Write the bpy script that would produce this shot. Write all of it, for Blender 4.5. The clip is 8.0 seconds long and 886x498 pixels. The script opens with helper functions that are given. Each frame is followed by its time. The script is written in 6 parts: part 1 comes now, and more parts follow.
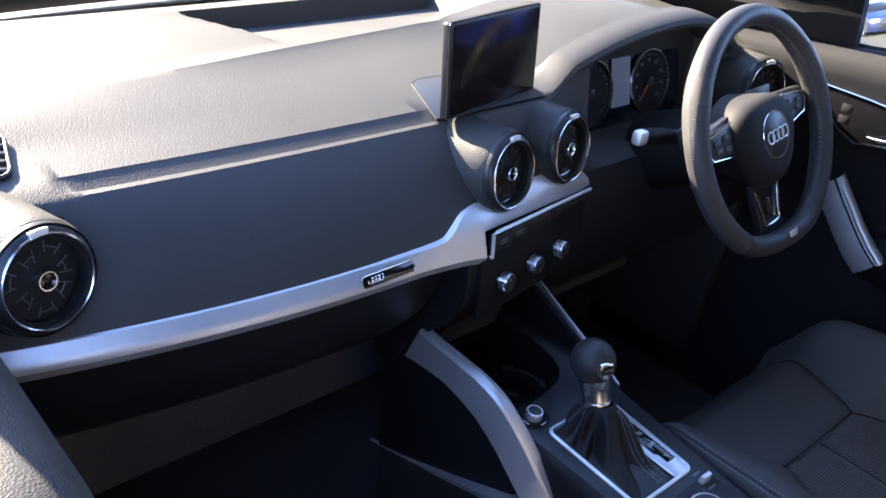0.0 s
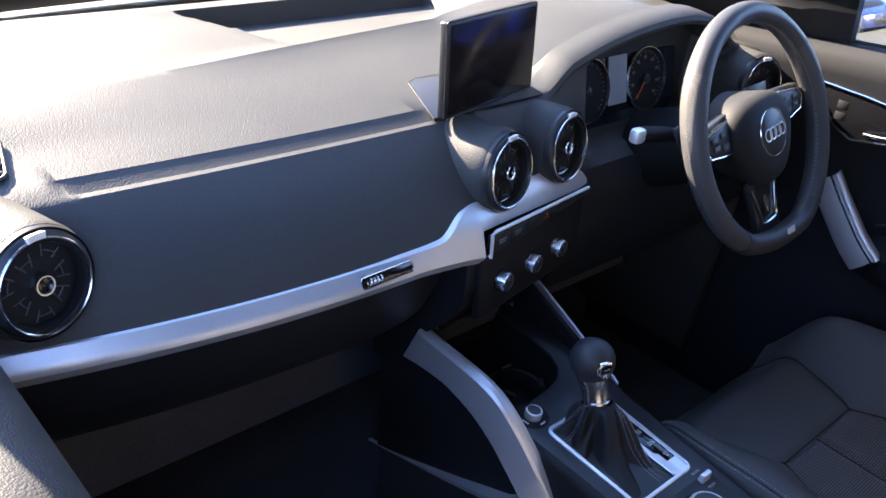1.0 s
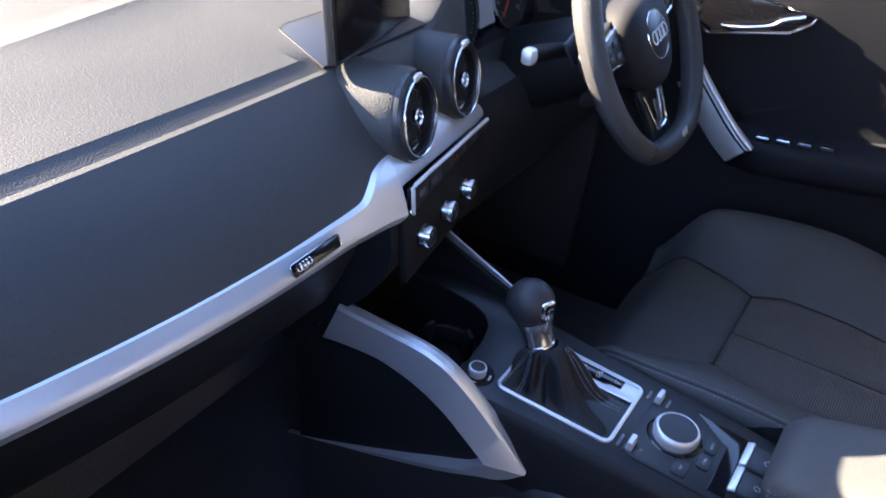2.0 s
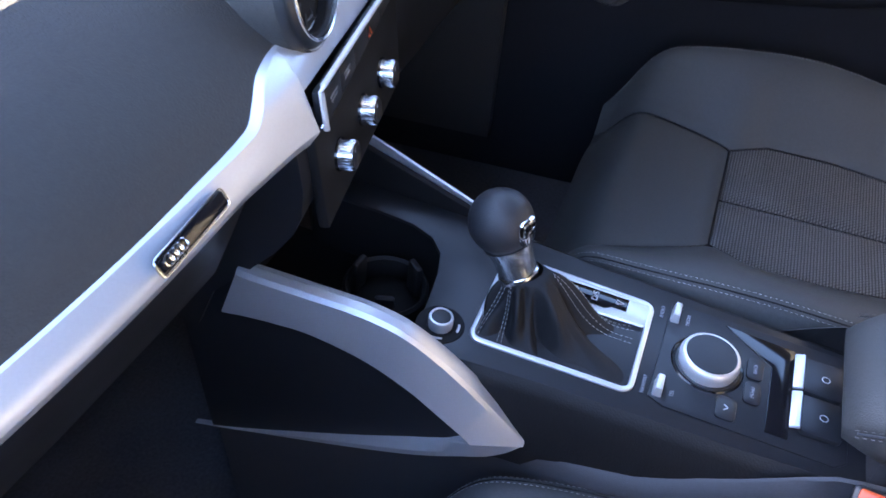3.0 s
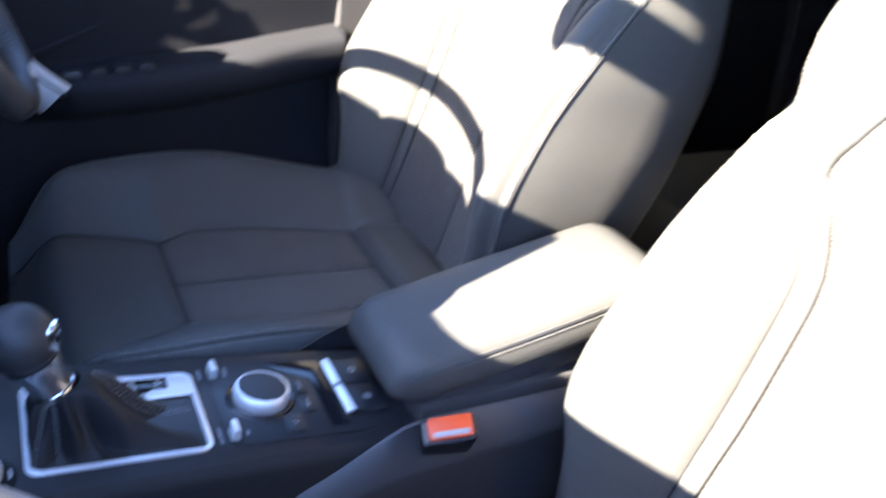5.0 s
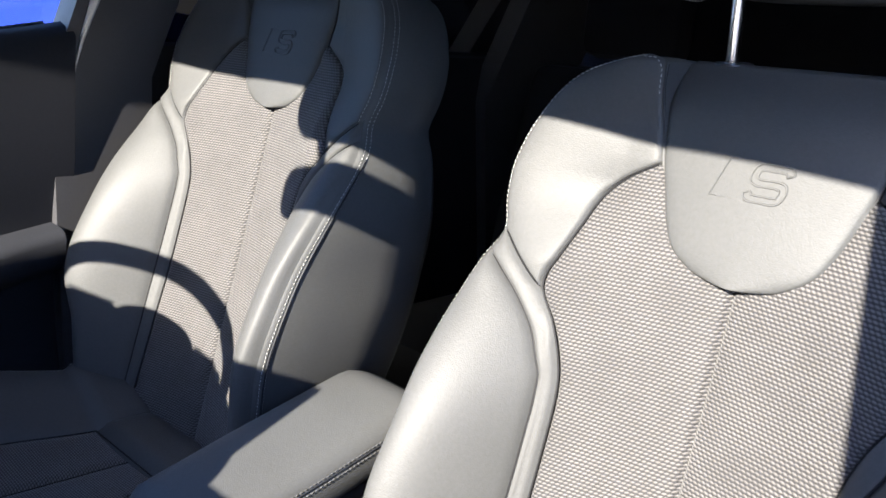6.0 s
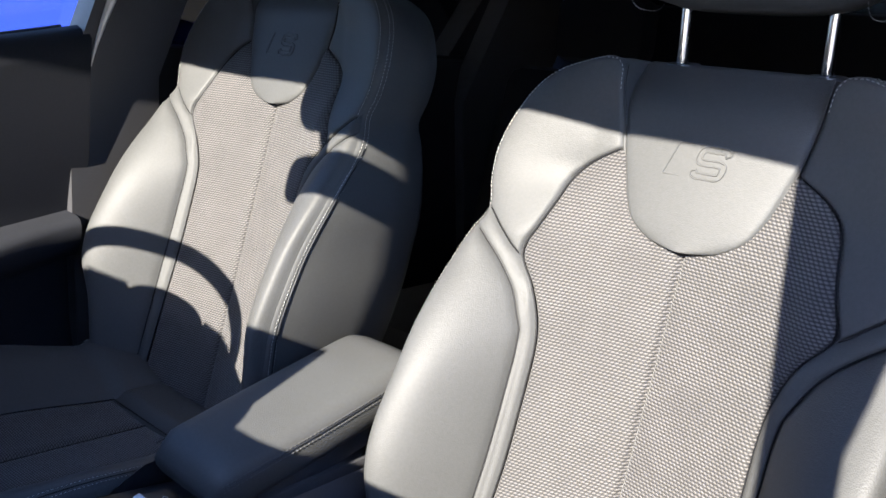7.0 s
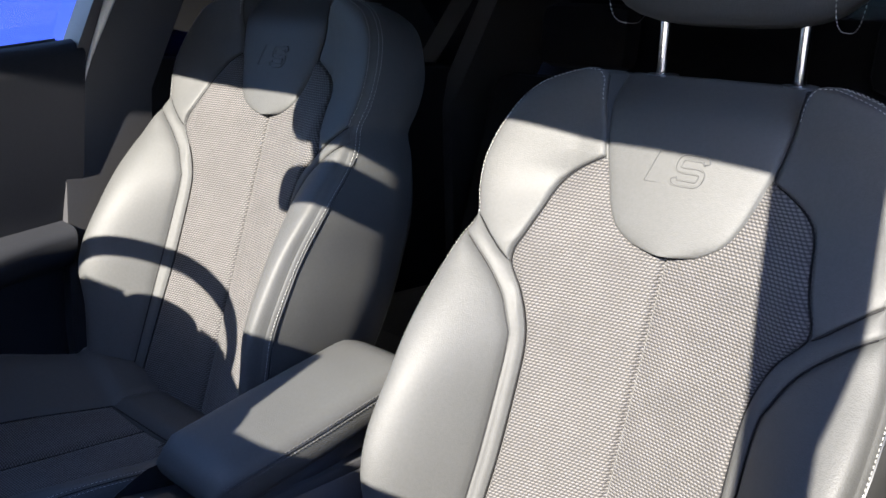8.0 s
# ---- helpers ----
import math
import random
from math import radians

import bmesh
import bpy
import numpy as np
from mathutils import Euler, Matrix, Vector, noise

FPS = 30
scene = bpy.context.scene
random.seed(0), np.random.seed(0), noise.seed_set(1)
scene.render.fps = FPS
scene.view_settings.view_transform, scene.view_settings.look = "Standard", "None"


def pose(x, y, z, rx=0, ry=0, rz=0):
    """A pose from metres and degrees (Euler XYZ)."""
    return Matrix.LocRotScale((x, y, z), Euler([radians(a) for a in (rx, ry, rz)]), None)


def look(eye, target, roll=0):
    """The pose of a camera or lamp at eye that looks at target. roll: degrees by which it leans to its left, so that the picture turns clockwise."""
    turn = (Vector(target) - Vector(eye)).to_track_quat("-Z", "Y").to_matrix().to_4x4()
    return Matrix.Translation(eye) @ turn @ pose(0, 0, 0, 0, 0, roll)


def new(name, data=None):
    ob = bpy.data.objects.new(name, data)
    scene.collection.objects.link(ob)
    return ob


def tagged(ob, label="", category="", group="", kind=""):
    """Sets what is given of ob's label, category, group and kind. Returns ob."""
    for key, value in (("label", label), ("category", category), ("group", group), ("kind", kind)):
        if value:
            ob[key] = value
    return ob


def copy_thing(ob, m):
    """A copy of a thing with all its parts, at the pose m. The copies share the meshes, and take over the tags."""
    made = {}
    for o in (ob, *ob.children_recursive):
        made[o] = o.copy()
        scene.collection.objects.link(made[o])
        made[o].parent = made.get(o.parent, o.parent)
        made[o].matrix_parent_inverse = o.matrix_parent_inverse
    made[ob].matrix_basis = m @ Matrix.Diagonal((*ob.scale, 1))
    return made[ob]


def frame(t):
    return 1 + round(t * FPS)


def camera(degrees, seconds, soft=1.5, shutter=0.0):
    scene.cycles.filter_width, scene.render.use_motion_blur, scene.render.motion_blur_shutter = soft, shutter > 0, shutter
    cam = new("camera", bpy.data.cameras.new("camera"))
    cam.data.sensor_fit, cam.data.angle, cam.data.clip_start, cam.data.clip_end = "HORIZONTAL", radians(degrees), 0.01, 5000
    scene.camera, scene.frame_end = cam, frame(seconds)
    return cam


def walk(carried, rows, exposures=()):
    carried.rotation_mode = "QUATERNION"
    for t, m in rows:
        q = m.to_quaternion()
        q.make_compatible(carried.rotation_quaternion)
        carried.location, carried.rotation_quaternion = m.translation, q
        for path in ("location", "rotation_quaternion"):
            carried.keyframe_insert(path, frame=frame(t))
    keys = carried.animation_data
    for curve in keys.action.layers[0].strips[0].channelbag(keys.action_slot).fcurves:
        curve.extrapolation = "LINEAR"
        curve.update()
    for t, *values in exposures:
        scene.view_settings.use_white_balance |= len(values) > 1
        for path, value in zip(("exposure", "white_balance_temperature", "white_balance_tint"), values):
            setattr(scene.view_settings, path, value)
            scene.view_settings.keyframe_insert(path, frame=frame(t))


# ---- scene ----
cam = camera(54.8, 8.0, soft=1.6, shutter=0.25)
PATH = [
    (0, (-0.781, -0.435, 1.332), (0.322, 0.701, 0.475), 5.9),
    (0.5, (-0.782, -0.433, 1.334), (0.325, 0.696, 0.474), 5.9),
    (1, (-0.782, -0.427, 1.334), (0.329, 0.697, 0.471), 5.8),
    (1.5, (-0.78, -0.409, 1.33), (0.385, 0.652, 0.461), 5.0),
    (2, (-0.782, -0.262, 1.294), (0.535, 0.514, 0.342), 3.3),
    (2.2, (-0.766, -0.209, 1.273), (0.578, 0.456, 0.278), 2.6),
    (3.3, (-0.511, -0.065, 1.152), (0.714, 0.319, -0.11), 1.0),
    (3.5, (-0.504, -0.06, 1.142), (0.695, 0.241, -0.166), 1.8),
    (4, (-0.503, -0.062, 1.139), (0.703, 0.086, -0.189), 3.1),
    (4.5, (-0.555, -0.03, 1.15), (0.746, -0.167, -0.086), 3.7),
    (4.8, (-0.592, 0.005, 1.158), (0.608, -0.424, 0.19), 5.7),
    (5, (-0.645, 0.052, 1.128), (0.588, -0.636, 0.376), 7.4),
    (5.2, (-0.657, 0.064, 1.131), (0.547, -0.802, 0.533), 6.9),
    (6.3, (-0.708, 0.141, 1.117), (0.329, -1.012, 0.724), 4.3),
    (6.5, (-0.732, 0.167, 1.119), (0.298, -0.994, 0.729), 4.3),
    (7, (-0.76, 0.228, 1.117), (0.26, -0.942, 0.731), 4.7),
    (7.2, (-0.767, 0.241, 1.118), (0.255, -0.927, 0.728), 4.6),
    (7.5, (-0.773, 0.25, 1.118), (0.245, -0.923, 0.735), 4.6),
    (8, (-0.779, 0.253, 1.131), (0.227, -0.931, 0.749), 4.1),
]
EXPOSURES = [(0, 3.88, 5900, 25), (1.8, 4.06, 5930, 25), (2.2, 4.42, 6020, 25), (3.3, 5.15, 6380, 24), (4.4, 5.44, 6360, 24), (5.2, 4.16, 5450, 24), (6.3, 2.75, 5230, 23), (8, 2.75, 5230, 23)]
walk(cam, [(t, look(eye, target, roll)) for t, eye, target, roll in PATH], EXPOSURES)

# ---- light: low sun from ahead and a little to the left of the car, clear sky ----
SUN_WAY = Vector((0.185, -1.0, -0.505)).normalized()
world = bpy.data.worlds.new("sky")
scene.world = world
world.use_nodes = True
wn = world.node_tree.nodes
sky = wn.new("ShaderNodeTexSky")
sky.sky_type, sky.sun_disc = "NISHITA", False
sky.ozone_density, sky.dust_density = 2.2, 0.6
sky.sun_elevation = math.asin(-SUN_WAY.z)
sky.sun_rotation = math.atan2(-SUN_WAY.x, -SUN_WAY.y)
world.node_tree.links.new(sky.outputs[0], wn["Background"].inputs[0])
wn["Background"].inputs[1].default_value = 0.10
sun_data = bpy.data.lights.new("sun", "SUN")
sun_data.energy, sun_data.angle, sun_data.color = 4.6, radians(0.5), (1.0, 0.86, 0.545)
sun = new("sun", sun_data)
sun.matrix_world = look((0, 0, 0), SUN_WAY)

# ---- mesh helpers ----
def clamp(v, a=0.0, b=1.0):
    return max(a, min(b, v))


def smooth(a, b, v):
    k = clamp((v - a) / (b - a))
    return k * k * (3 - 2 * k)


def lerp(pairs, v):
    """Piecewise linear value at v from (position, value) pairs."""
    if v <= pairs[0][0]:
        return pairs[0][1]
    for (a, p), (b, q) in zip(pairs, pairs[1:]):
        if v <= b:
            return p + (q - p) * (v - a) / (b - a)
    return pairs[-1][1]


def spline(pairs, v):
    """Smooth value at v through (position, value) pairs."""
    n = len(pairs)
    if v <= pairs[0][0]:
        return pairs[0][1]
    if v >= pairs[-1][0]:
        return pairs[-1][1]
    for i in range(n - 1):
        if v <= pairs[i + 1][0]:
            break
    def slope(j):
        lo, hi = max(0, j - 1), min(n - 1, j + 1)
        return (pairs[hi][1] - pairs[lo][1]) / (pairs[hi][0] - pairs[lo][0])
    a, b = pairs[i], pairs[i + 1]
    h = b[0] - a[0]
    k = (v - a[0]) / h
    return ((2 * k**3 - 3 * k**2 + 1) * a[1] + (k**3 - 2 * k**2 + k) * h * slope(i)
            + (-2 * k**3 + 3 * k**2) * b[1] + (k**3 - k**2) * h * slope(i + 1))


def along(points, n, closed=False):
    """n points on a smooth curve through the given ones."""
    pts = [Vector(p) for p in points]
    m = len(pts)
    out = []
    spans = m if closed else m - 1
    for j in range(n):
        f = j * spans / (n if closed else n - 1)
        i = min(int(f), spans - 1)
        k = f - i
        g = (lambda q: pts[q % m]) if closed else (lambda q: pts[max(0, min(m - 1, q))])
        p0, p1, p2, p3 = g(i - 1), g(i), g(i + 1), g(i + 2)
        out.append(0.5 * (2 * p1 + (p2 - p0) * k + (2 * p0 - 5 * p1 + 4 * p2 - p3) * k * k + (3 * p1 - p0 - 3 * p2 + p3) * k**3))
    return out


def sheet(rows, wrap=False):
    """Verts and faces of a grid of points; wrap joins the end of each row to its start."""
    nu = len(rows[0])
    verts = [tuple(p) for r in rows for p in r]
    faces = []
    for j in range(len(rows) - 1):
        for i in range(nu if wrap else nu - 1):
            k = (i + 1) % nu
            faces.append((j * nu + i, j * nu + k, (j + 1) * nu + k, (j + 1) * nu + i))
    return verts, faces


def capped(rows):
    """A closed loft: rings joined, both ends filled."""
    v, f = sheet(rows, True)
    n = len(rows[0])
    f.append(tuple(range(n - 1, -1, -1)))
    f.append(tuple(range(len(v) - n, len(v))))
    return v, f


def tube(points, r, n=8, closed=False):
    """A round bar along points; r a number or one for each point."""
    pts = [Vector(p) for p in points]
    m = len(pts)
    up = Vector((0.13, 0.21, 0.97)).normalized()
    rows = []
    for i, p in enumerate(pts):
        a = pts[(i - 1) % m] if closed or i else p
        b = pts[(i + 1) % m] if closed or i < m - 1 else p
        d = (b - a).normalized()
        if abs(d.dot(up)) > 0.95:
            up = Vector((0.9, 0.3, 0.1)).normalized()
        s = d.cross(up).normalized()
        t = s.cross(d).normalized()
        up = t
        q = r[i] if isinstance(r, (list, tuple)) else r
        rows.append([p + q * (math.cos(2 * math.pi * k / n) * s + math.sin(2 * math.pi * k / n) * t) for k in range(n)])
    if closed:
        return sheet(rows + [rows[0]], True)
    return capped(rows)


def spun(profile, n=32, m=Matrix()):
    """Profile of (radius, height) turned round the z axis of m."""
    rows = [[m @ Vector((r * math.cos(2 * math.pi * k / n), r * math.sin(2 * math.pi * k / n), h)) for k in range(n)] for r, h in profile]
    return sheet(rows, True)


def slab(poly, depth, m=Matrix(), bevel=0.0, seg=2):
    """A flat outline in the xy plane of m, thickened along its z, with rounded edges."""
    bm = bmesh.new()
    face = bm.faces.new([bm.verts.new((p[0], p[1], 0)) for p in poly])
    bmesh.ops.recalc_face_normals(bm, faces=[face])
    if face.normal.z < 0:
        face.normal_flip()
    got = bmesh.ops.extrude_face_region(bm, geom=[face])
    top = [g for g in got["geom"] if isinstance(g, bmesh.types.BMVert)]
    bmesh.ops.translate(bm, verts=top, vec=(0, 0, depth))
    bmesh.ops.recalc_face_normals(bm, faces=bm.faces[:])
    if bevel:
        bmesh.ops.bevel(bm, geom=[e for e in bm.edges if e.calc_face_angle(0) > 0.5], offset=bevel, segments=seg, affect="EDGES", profile=0.5, clamp_overlap=True)
    bm.verts.index_update()
    v = [m @ w.co for w in bm.verts]
    f = [tuple(w.index for w in q.verts) for q in bm.faces]
    bm.free()
    return v, f


def rounded(w, h, r, n=5):
    """A rectangle outline with rounded corners, centred."""
    out = []
    for cx, cy, a in ((w / 2 - r, h / 2 - r, 0), (r - w / 2, h / 2 - r, 90), (r - w / 2, r - h / 2, 180), (w / 2 - r, r - h / 2, 270)):
        for k in range(n + 1):
            b = radians(a + 90 * k / n)
            out.append((cx + r * math.cos(b), cy + r * math.sin(b)))
    return out


def block(x, y, z, m=Matrix(), bevel=0.003):
    return slab([(-x / 2, -y / 2), (x / 2, -y / 2), (x / 2, y / 2), (-x / 2, y / 2)], z, m, bevel)


def joined(*pieces):
    v, f = [], []
    for pv, pf in pieces:
        o = len(v)
        v += list(pv)
        f += [tuple(i + o for i in q) for q in pf]
    return v, f


def moved(piece, m):
    return [m @ Vector(p) for p in piece[0]], piece[1]


def part(name, piece, material, parent=None, label="", uv=None, crisp=40):
    v, f = piece
    me = bpy.data.meshes.new(name)
    me.from_pydata([tuple(p) for p in v], [], f)
    me.materials.append(material)
    me.polygons.foreach_set("use_smooth", [True] * len(me.polygons))
    if uv:
        layer = me.uv_layers.new(name="cloth")
        for l in me.loops:
            layer.data[l.index].uv = uv[l.vertex_index]
    me.validate()
    bm = bmesh.new()
    bm.from_mesh(me)
    bmesh.ops.recalc_face_normals(bm, faces=bm.faces[:])
    bm.to_mesh(me)
    bm.free()
    me.set_sharp_from_angle(angle=radians(crisp))
    ob = new(name, me)
    if parent:
        ob.parent = parent
    if label:
        tagged(ob, label)
    return ob


def thing(name, label, category, group="", kind="", at=(0, 0, 0)):
    ob = new(name)
    ob.location = at
    ob.empty_display_size = 0.05
    return tagged(ob, label, category, group, kind)


def setting(name, piece, material, label, crisp=40):
    return tagged(part(name, piece, material, None, label, crisp=crisp), category="", kind="structure")


def frame_at(origin, normal, up=(0, 0, 1)):
    """A matrix whose z axis is the normal and whose y axis leans towards up."""
    z = Vector(normal).normalized()
    x = Vector(up).cross(z).normalized()
    y = z.cross(x)
    return Matrix.Translation(origin) @ Matrix((x, y, z)).transposed().to_4x4()


def stitches(path, length=0.0035, gap=0.0022, r=0.00055, lift=(0, 0, 0)):
    """Short thread dashes along a polyline."""
    pts = [Vector(p) + Vector(lift) for p in path]
    v, f = [], []
    walked, want = 0.0, 0.0
    for a, b in zip(pts, pts[1:]):
        seg = (b - a).length
        if seg < 1e-7:
            continue
        d = (b - a) / seg
        while want < walked + seg:
            c = a + d * (want - walked)
            s = d.orthogonal().normalized()
            t = d.cross(s)
            o = len(v)
            for e, q in ((-0.5, 0.5), (-0.25, 1.0), (0.25, 1.0), (0.5, 0.5)):
                for k in range(4):
                    an = math.pi / 4 + k * math.pi / 2
                    v.append(c + d * length * e + r * q * (math.cos(an) * s + math.sin(an) * t))
            for j in range(3):
                for k in range(4):
                    f.append((o + 4 * j + k, o + 4 * j + (k + 1) % 4, o + 4 * j + 4 + (k + 1) % 4, o + 4 * j + 4 + k))
            f.append((o + 3, o + 2, o + 1, o))
            f.append((o + 12, o + 13, o + 14, o + 15))
            want += length + gap
        walked += seg
    return v, f


# ---- materials ----
def material(name, colour, rough=0.5, metal=0.0, grain=0.0, size=400.0, vary=0.12, spec=0.5, patch=6.0, rough_vary=0.08, kind="noise", coat=0.0):
    """A painted, moulded or hide surface: two scales of colour change, fine relief, uneven gloss."""
    m = bpy.data.materials.new(name)
    m.use_nodes = True
    nt = m.node_tree
    b = nt.nodes["Principled BSDF"]
    b.inputs["Roughness"].default_value, b.inputs["Metallic"].default_value = rough, metal
    b.inputs["Specular IOR Level"].default_value = spec
    b.inputs["Coat Weight"].default_value = coat
    co = nt.nodes.new("ShaderNodeTexCoord")
    big = nt.nodes.new("ShaderNodeTexNoise")
    big.inputs["Scale"].default_value, big.inputs["Detail"].default_value = patch, 5.0
    fine = nt.nodes.new("ShaderNodeTexNoise")
    fine.inputs["Scale"].default_value, fine.inputs["Detail"].default_value = size * 0.4, 3.0
    for n in (big, fine):
        nt.links.new(co.outputs["Object"], n.inputs["Vector"])
    both = nt.nodes.new("ShaderNodeMath")
    both.operation = "ADD"
    nt.links.new(big.outputs["Fac"], both.inputs[0])
    nt.links.new(fine.outputs["Fac"], both.inputs[1])
    ramp = nt.nodes.new("ShaderNodeMapRange")
    ramp.inputs["From Min"].default_value, ramp.inputs["From Max"].default_value = 0.6, 1.4
    ramp.inputs["To Min"].default_value, ramp.inputs["To Max"].default_value = 1 - vary, 1 + vary
    nt.links.new(both.outputs[0], ramp.inputs["Value"])
    mix = nt.nodes.new("ShaderNodeVectorMath")
    mix.operation = "SCALE"
    mix.inputs[0].default_value = colour
    nt.links.new(ramp.outputs[0], mix.inputs["Scale"])
    nt.links.new(mix.outputs[0], b.inputs["Base Color"])
    rr = nt.nodes.new("ShaderNodeMapRange")
    rr.inputs["To Min"].default_value, rr.inputs["To Max"].default_value = max(0.02, rough - rough_vary), min(1, rough + rough_vary)
    nt.links.new(big.outputs["Fac"], rr.inputs["Value"])
    nt.links.new(rr.outputs[0], b.inputs["Roughness"])
    if grain:
        bump = nt.nodes.new("ShaderNodeBump")
        bump.inputs["Strength"].default_value, bump.inputs["Distance"].default_value = grain, 0.0006
        if kind == "hide":
            cell = nt.nodes.new("ShaderNodeTexVoronoi")
            cell.feature = "SMOOTH_F1"
            cell.inputs["Scale"].default_value = size
            cell.inputs["Smoothness"].default_value = 0.4
            warp = nt.nodes.new("ShaderNodeVectorMath")
            warp.operation = "MULTIPLY_ADD"
            warp.inputs[1].default_value = (0.0016, 0.0016, 0.0016)
            nt.links.new(fine.outputs["Color"], warp.inputs[0])
            nt.links.new(co.outputs["Object"], warp.inputs[2])
            nt.links.new(warp.outputs[0], cell.inputs["Vector"])
            nt.links.new(cell.outputs["Distance"], bump.inputs["Height"])
            bump.invert = True
        else:
            g = nt.nodes.new("ShaderNodeTexNoise")
            g.inputs["Scale"].default_value, g.inputs["Detail"].default_value = size, 2.0
            nt.links.new(co.outputs["Object"], g.inputs["Vector"])
            nt.links.new(g.outputs["Fac"], bump.inputs["Height"])
        nt.links.new(bump.outputs[0], b.inputs["Normal"])
    return m


def woven(name, dark, light, pitch_u, pitch_v):
    """Sports mesh cloth: staggered lens-shaped threads over dark gaps, in metres of the cloth's own map."""
    m = bpy.data.materials.new(name)
    m.use_nodes = True
    nt = m.node_tree
    b = nt.nodes["Principled BSDF"]
    b.inputs["Roughness"].default_value = 0.75
    b.inputs["Sheen Weight"].default_value = 0.1
    co = nt.nodes.new("ShaderNodeTexCoord")
    sep = nt.nodes.new("ShaderNodeSeparateXYZ")
    nt.links.new(co.outputs["UV"], sep.inputs[0])

    def op(kind, a, c=None):
        n = nt.nodes.new("ShaderNodeMath")
        n.operation = kind
        for k, q in enumerate((a, c)):
            if q is None:
                continue
            if isinstance(q, (int, float)):
                n.inputs[k].default_value = q
            else:
                nt.links.new(q, n.inputs[k])
        return n.outputs[0]

    row = op("DIVIDE", sep.outputs["Y"], pitch_v)
    odd = op("MODULO", op("FLOOR", row), 2.0)
    col = op("ADD", op("DIVIDE", sep.outputs["X"], pitch_u), op("MULTIPLY", odd, 0.5))
    du0 = op("SUBTRACT", op("FRACT", col), 0.5)
    dv0 = op("SUBTRACT", op("FRACT", row), 0.5)
    slant = op("ADD", du0, op("MULTIPLY", dv0, 0.50))
    d = op("ADD", op("POWER", op("MULTIPLY", op("ABSOLUTE", slant), 1.95), 2.0), op("POWER", op("MULTIPLY", op("ABSOLUTE", dv0), 2.45), 2.0))
    height = op("SUBTRACT", 1.0, op("MINIMUM", d, 1.0))
    ramp = nt.nodes.new("ShaderNodeMix")
    ramp.data_type = "RGBA"
    ramp.inputs["A"].default_value, ramp.inputs["B"].default_value = (*dark, 1), (*light, 1)
    wear = nt.nodes.new("ShaderNodeTexNoise")
    wear.inputs["Scale"].default_value = 30.0
    nt.links.new(co.outputs["Object"], wear.inputs["Vector"])
    nt.links.new(op("MULTIPLY", op("POWER", height, 0.8), op("ADD", op("MULTIPLY", wear.outputs["Fac"], 0.6), 0.6)), ramp.inputs["Factor"])
    nt.links.new(ramp.outputs["Result"], b.inputs["Base Color"])
    bump = nt.nodes.new("ShaderNodeBump")
    bump.inputs["Strength"].default_value, bump.inputs["Distance"].default_value = 0.7, 0.0012
    nt.links.new(height, bump.inputs["Height"])
    nt.links.new(bump.outputs[0], b.inputs["Normal"])
    return m


def perforated(name, colour, pitch):
    """Leather with staggered rows of small punched holes, in metres of its own map."""
    m = material(name, colour, 0.45, grain=0.0, vary=0.08, spec=0.4)
    nt = m.node_tree
    b = nt.nodes["Principled BSDF"]
    co = nt.nodes.new("ShaderNodeTexCoord")
    turn = nt.nodes.new("ShaderNodeMapping")
    turn.inputs["Rotation"].default_value = (0, 0, radians(45))
    turn.inputs["Scale"].default_value = (1 / pitch, 1 / pitch, 1)
    nt.links.new(co.outputs["UV"], turn.inputs["Vector"])
    cell = nt.nodes.new("ShaderNodeTexVoronoi")
    cell.inputs["Scale"].default_value, cell.inputs["Randomness"].default_value = 1.0, 0.0
    nt.links.new(turn.outputs[0], cell.inputs["Vector"])
    hole = nt.nodes.new("ShaderNodeMapRange")
    hole.inputs["From Min"].default_value, hole.inputs["From Max"].default_value = 0.20, 0.36
    nt.links.new(cell.outputs["Distance"], hole.inputs["Value"])
    old = b.inputs["Base Color"].links[0].from_socket
    dark = nt.nodes.new("ShaderNodeVectorMath")
    dark.operation = "SCALE"
    nt.links.new(old, dark.inputs[0])
    level = nt.nodes.new("ShaderNodeMapRange")
    level.inputs["To Min"].default_value = 0.25
    nt.links.new(hole.outputs[0], level.inputs["Value"])
    nt.links.new(level.outputs[0], dark.inputs["Scale"])
    nt.links.new(dark.outputs[0], b.inputs["Base Color"])
    bump = nt.nodes.new("ShaderNodeBump")
    bump.inputs["Strength"].default_value, bump.inputs["Distance"].default_value = 0.6, 0.0008
    nt.links.new(hole.outputs[0], bump.inputs["Height"])
    nt.links.new(bump.outputs[0], b.inputs["Normal"])
    return m


def clear_glass(name, tint=(0.9, 0.95, 0.93)):
    m = bpy.data.materials.new(name)
    m.use_nodes = True
    nt = m.node_tree
    out = nt.nodes["Material Output"]
    t = nt.nodes.new("ShaderNodeBsdfTransparent")
    t.inputs[0].default_value = (*tint, 1)
    g = nt.nodes.new("ShaderNodeBsdfGlossy")
    g.inputs["Roughness"].default_value = 0.02
    mixer = nt.nodes.new("ShaderNodeMixShader")
    fr = nt.nodes.new("ShaderNodeFresnel")
    fr.inputs["IOR"].default_value = 1.45
    nt.links.new(fr.outputs[0], mixer.inputs[0])
    nt.links.new(t.outputs[0], mixer.inputs[1])
    nt.links.new(g.outputs[0], mixer.inputs[2])
    nt.links.new(mixer.outputs[0], out.inputs[0])
    return m


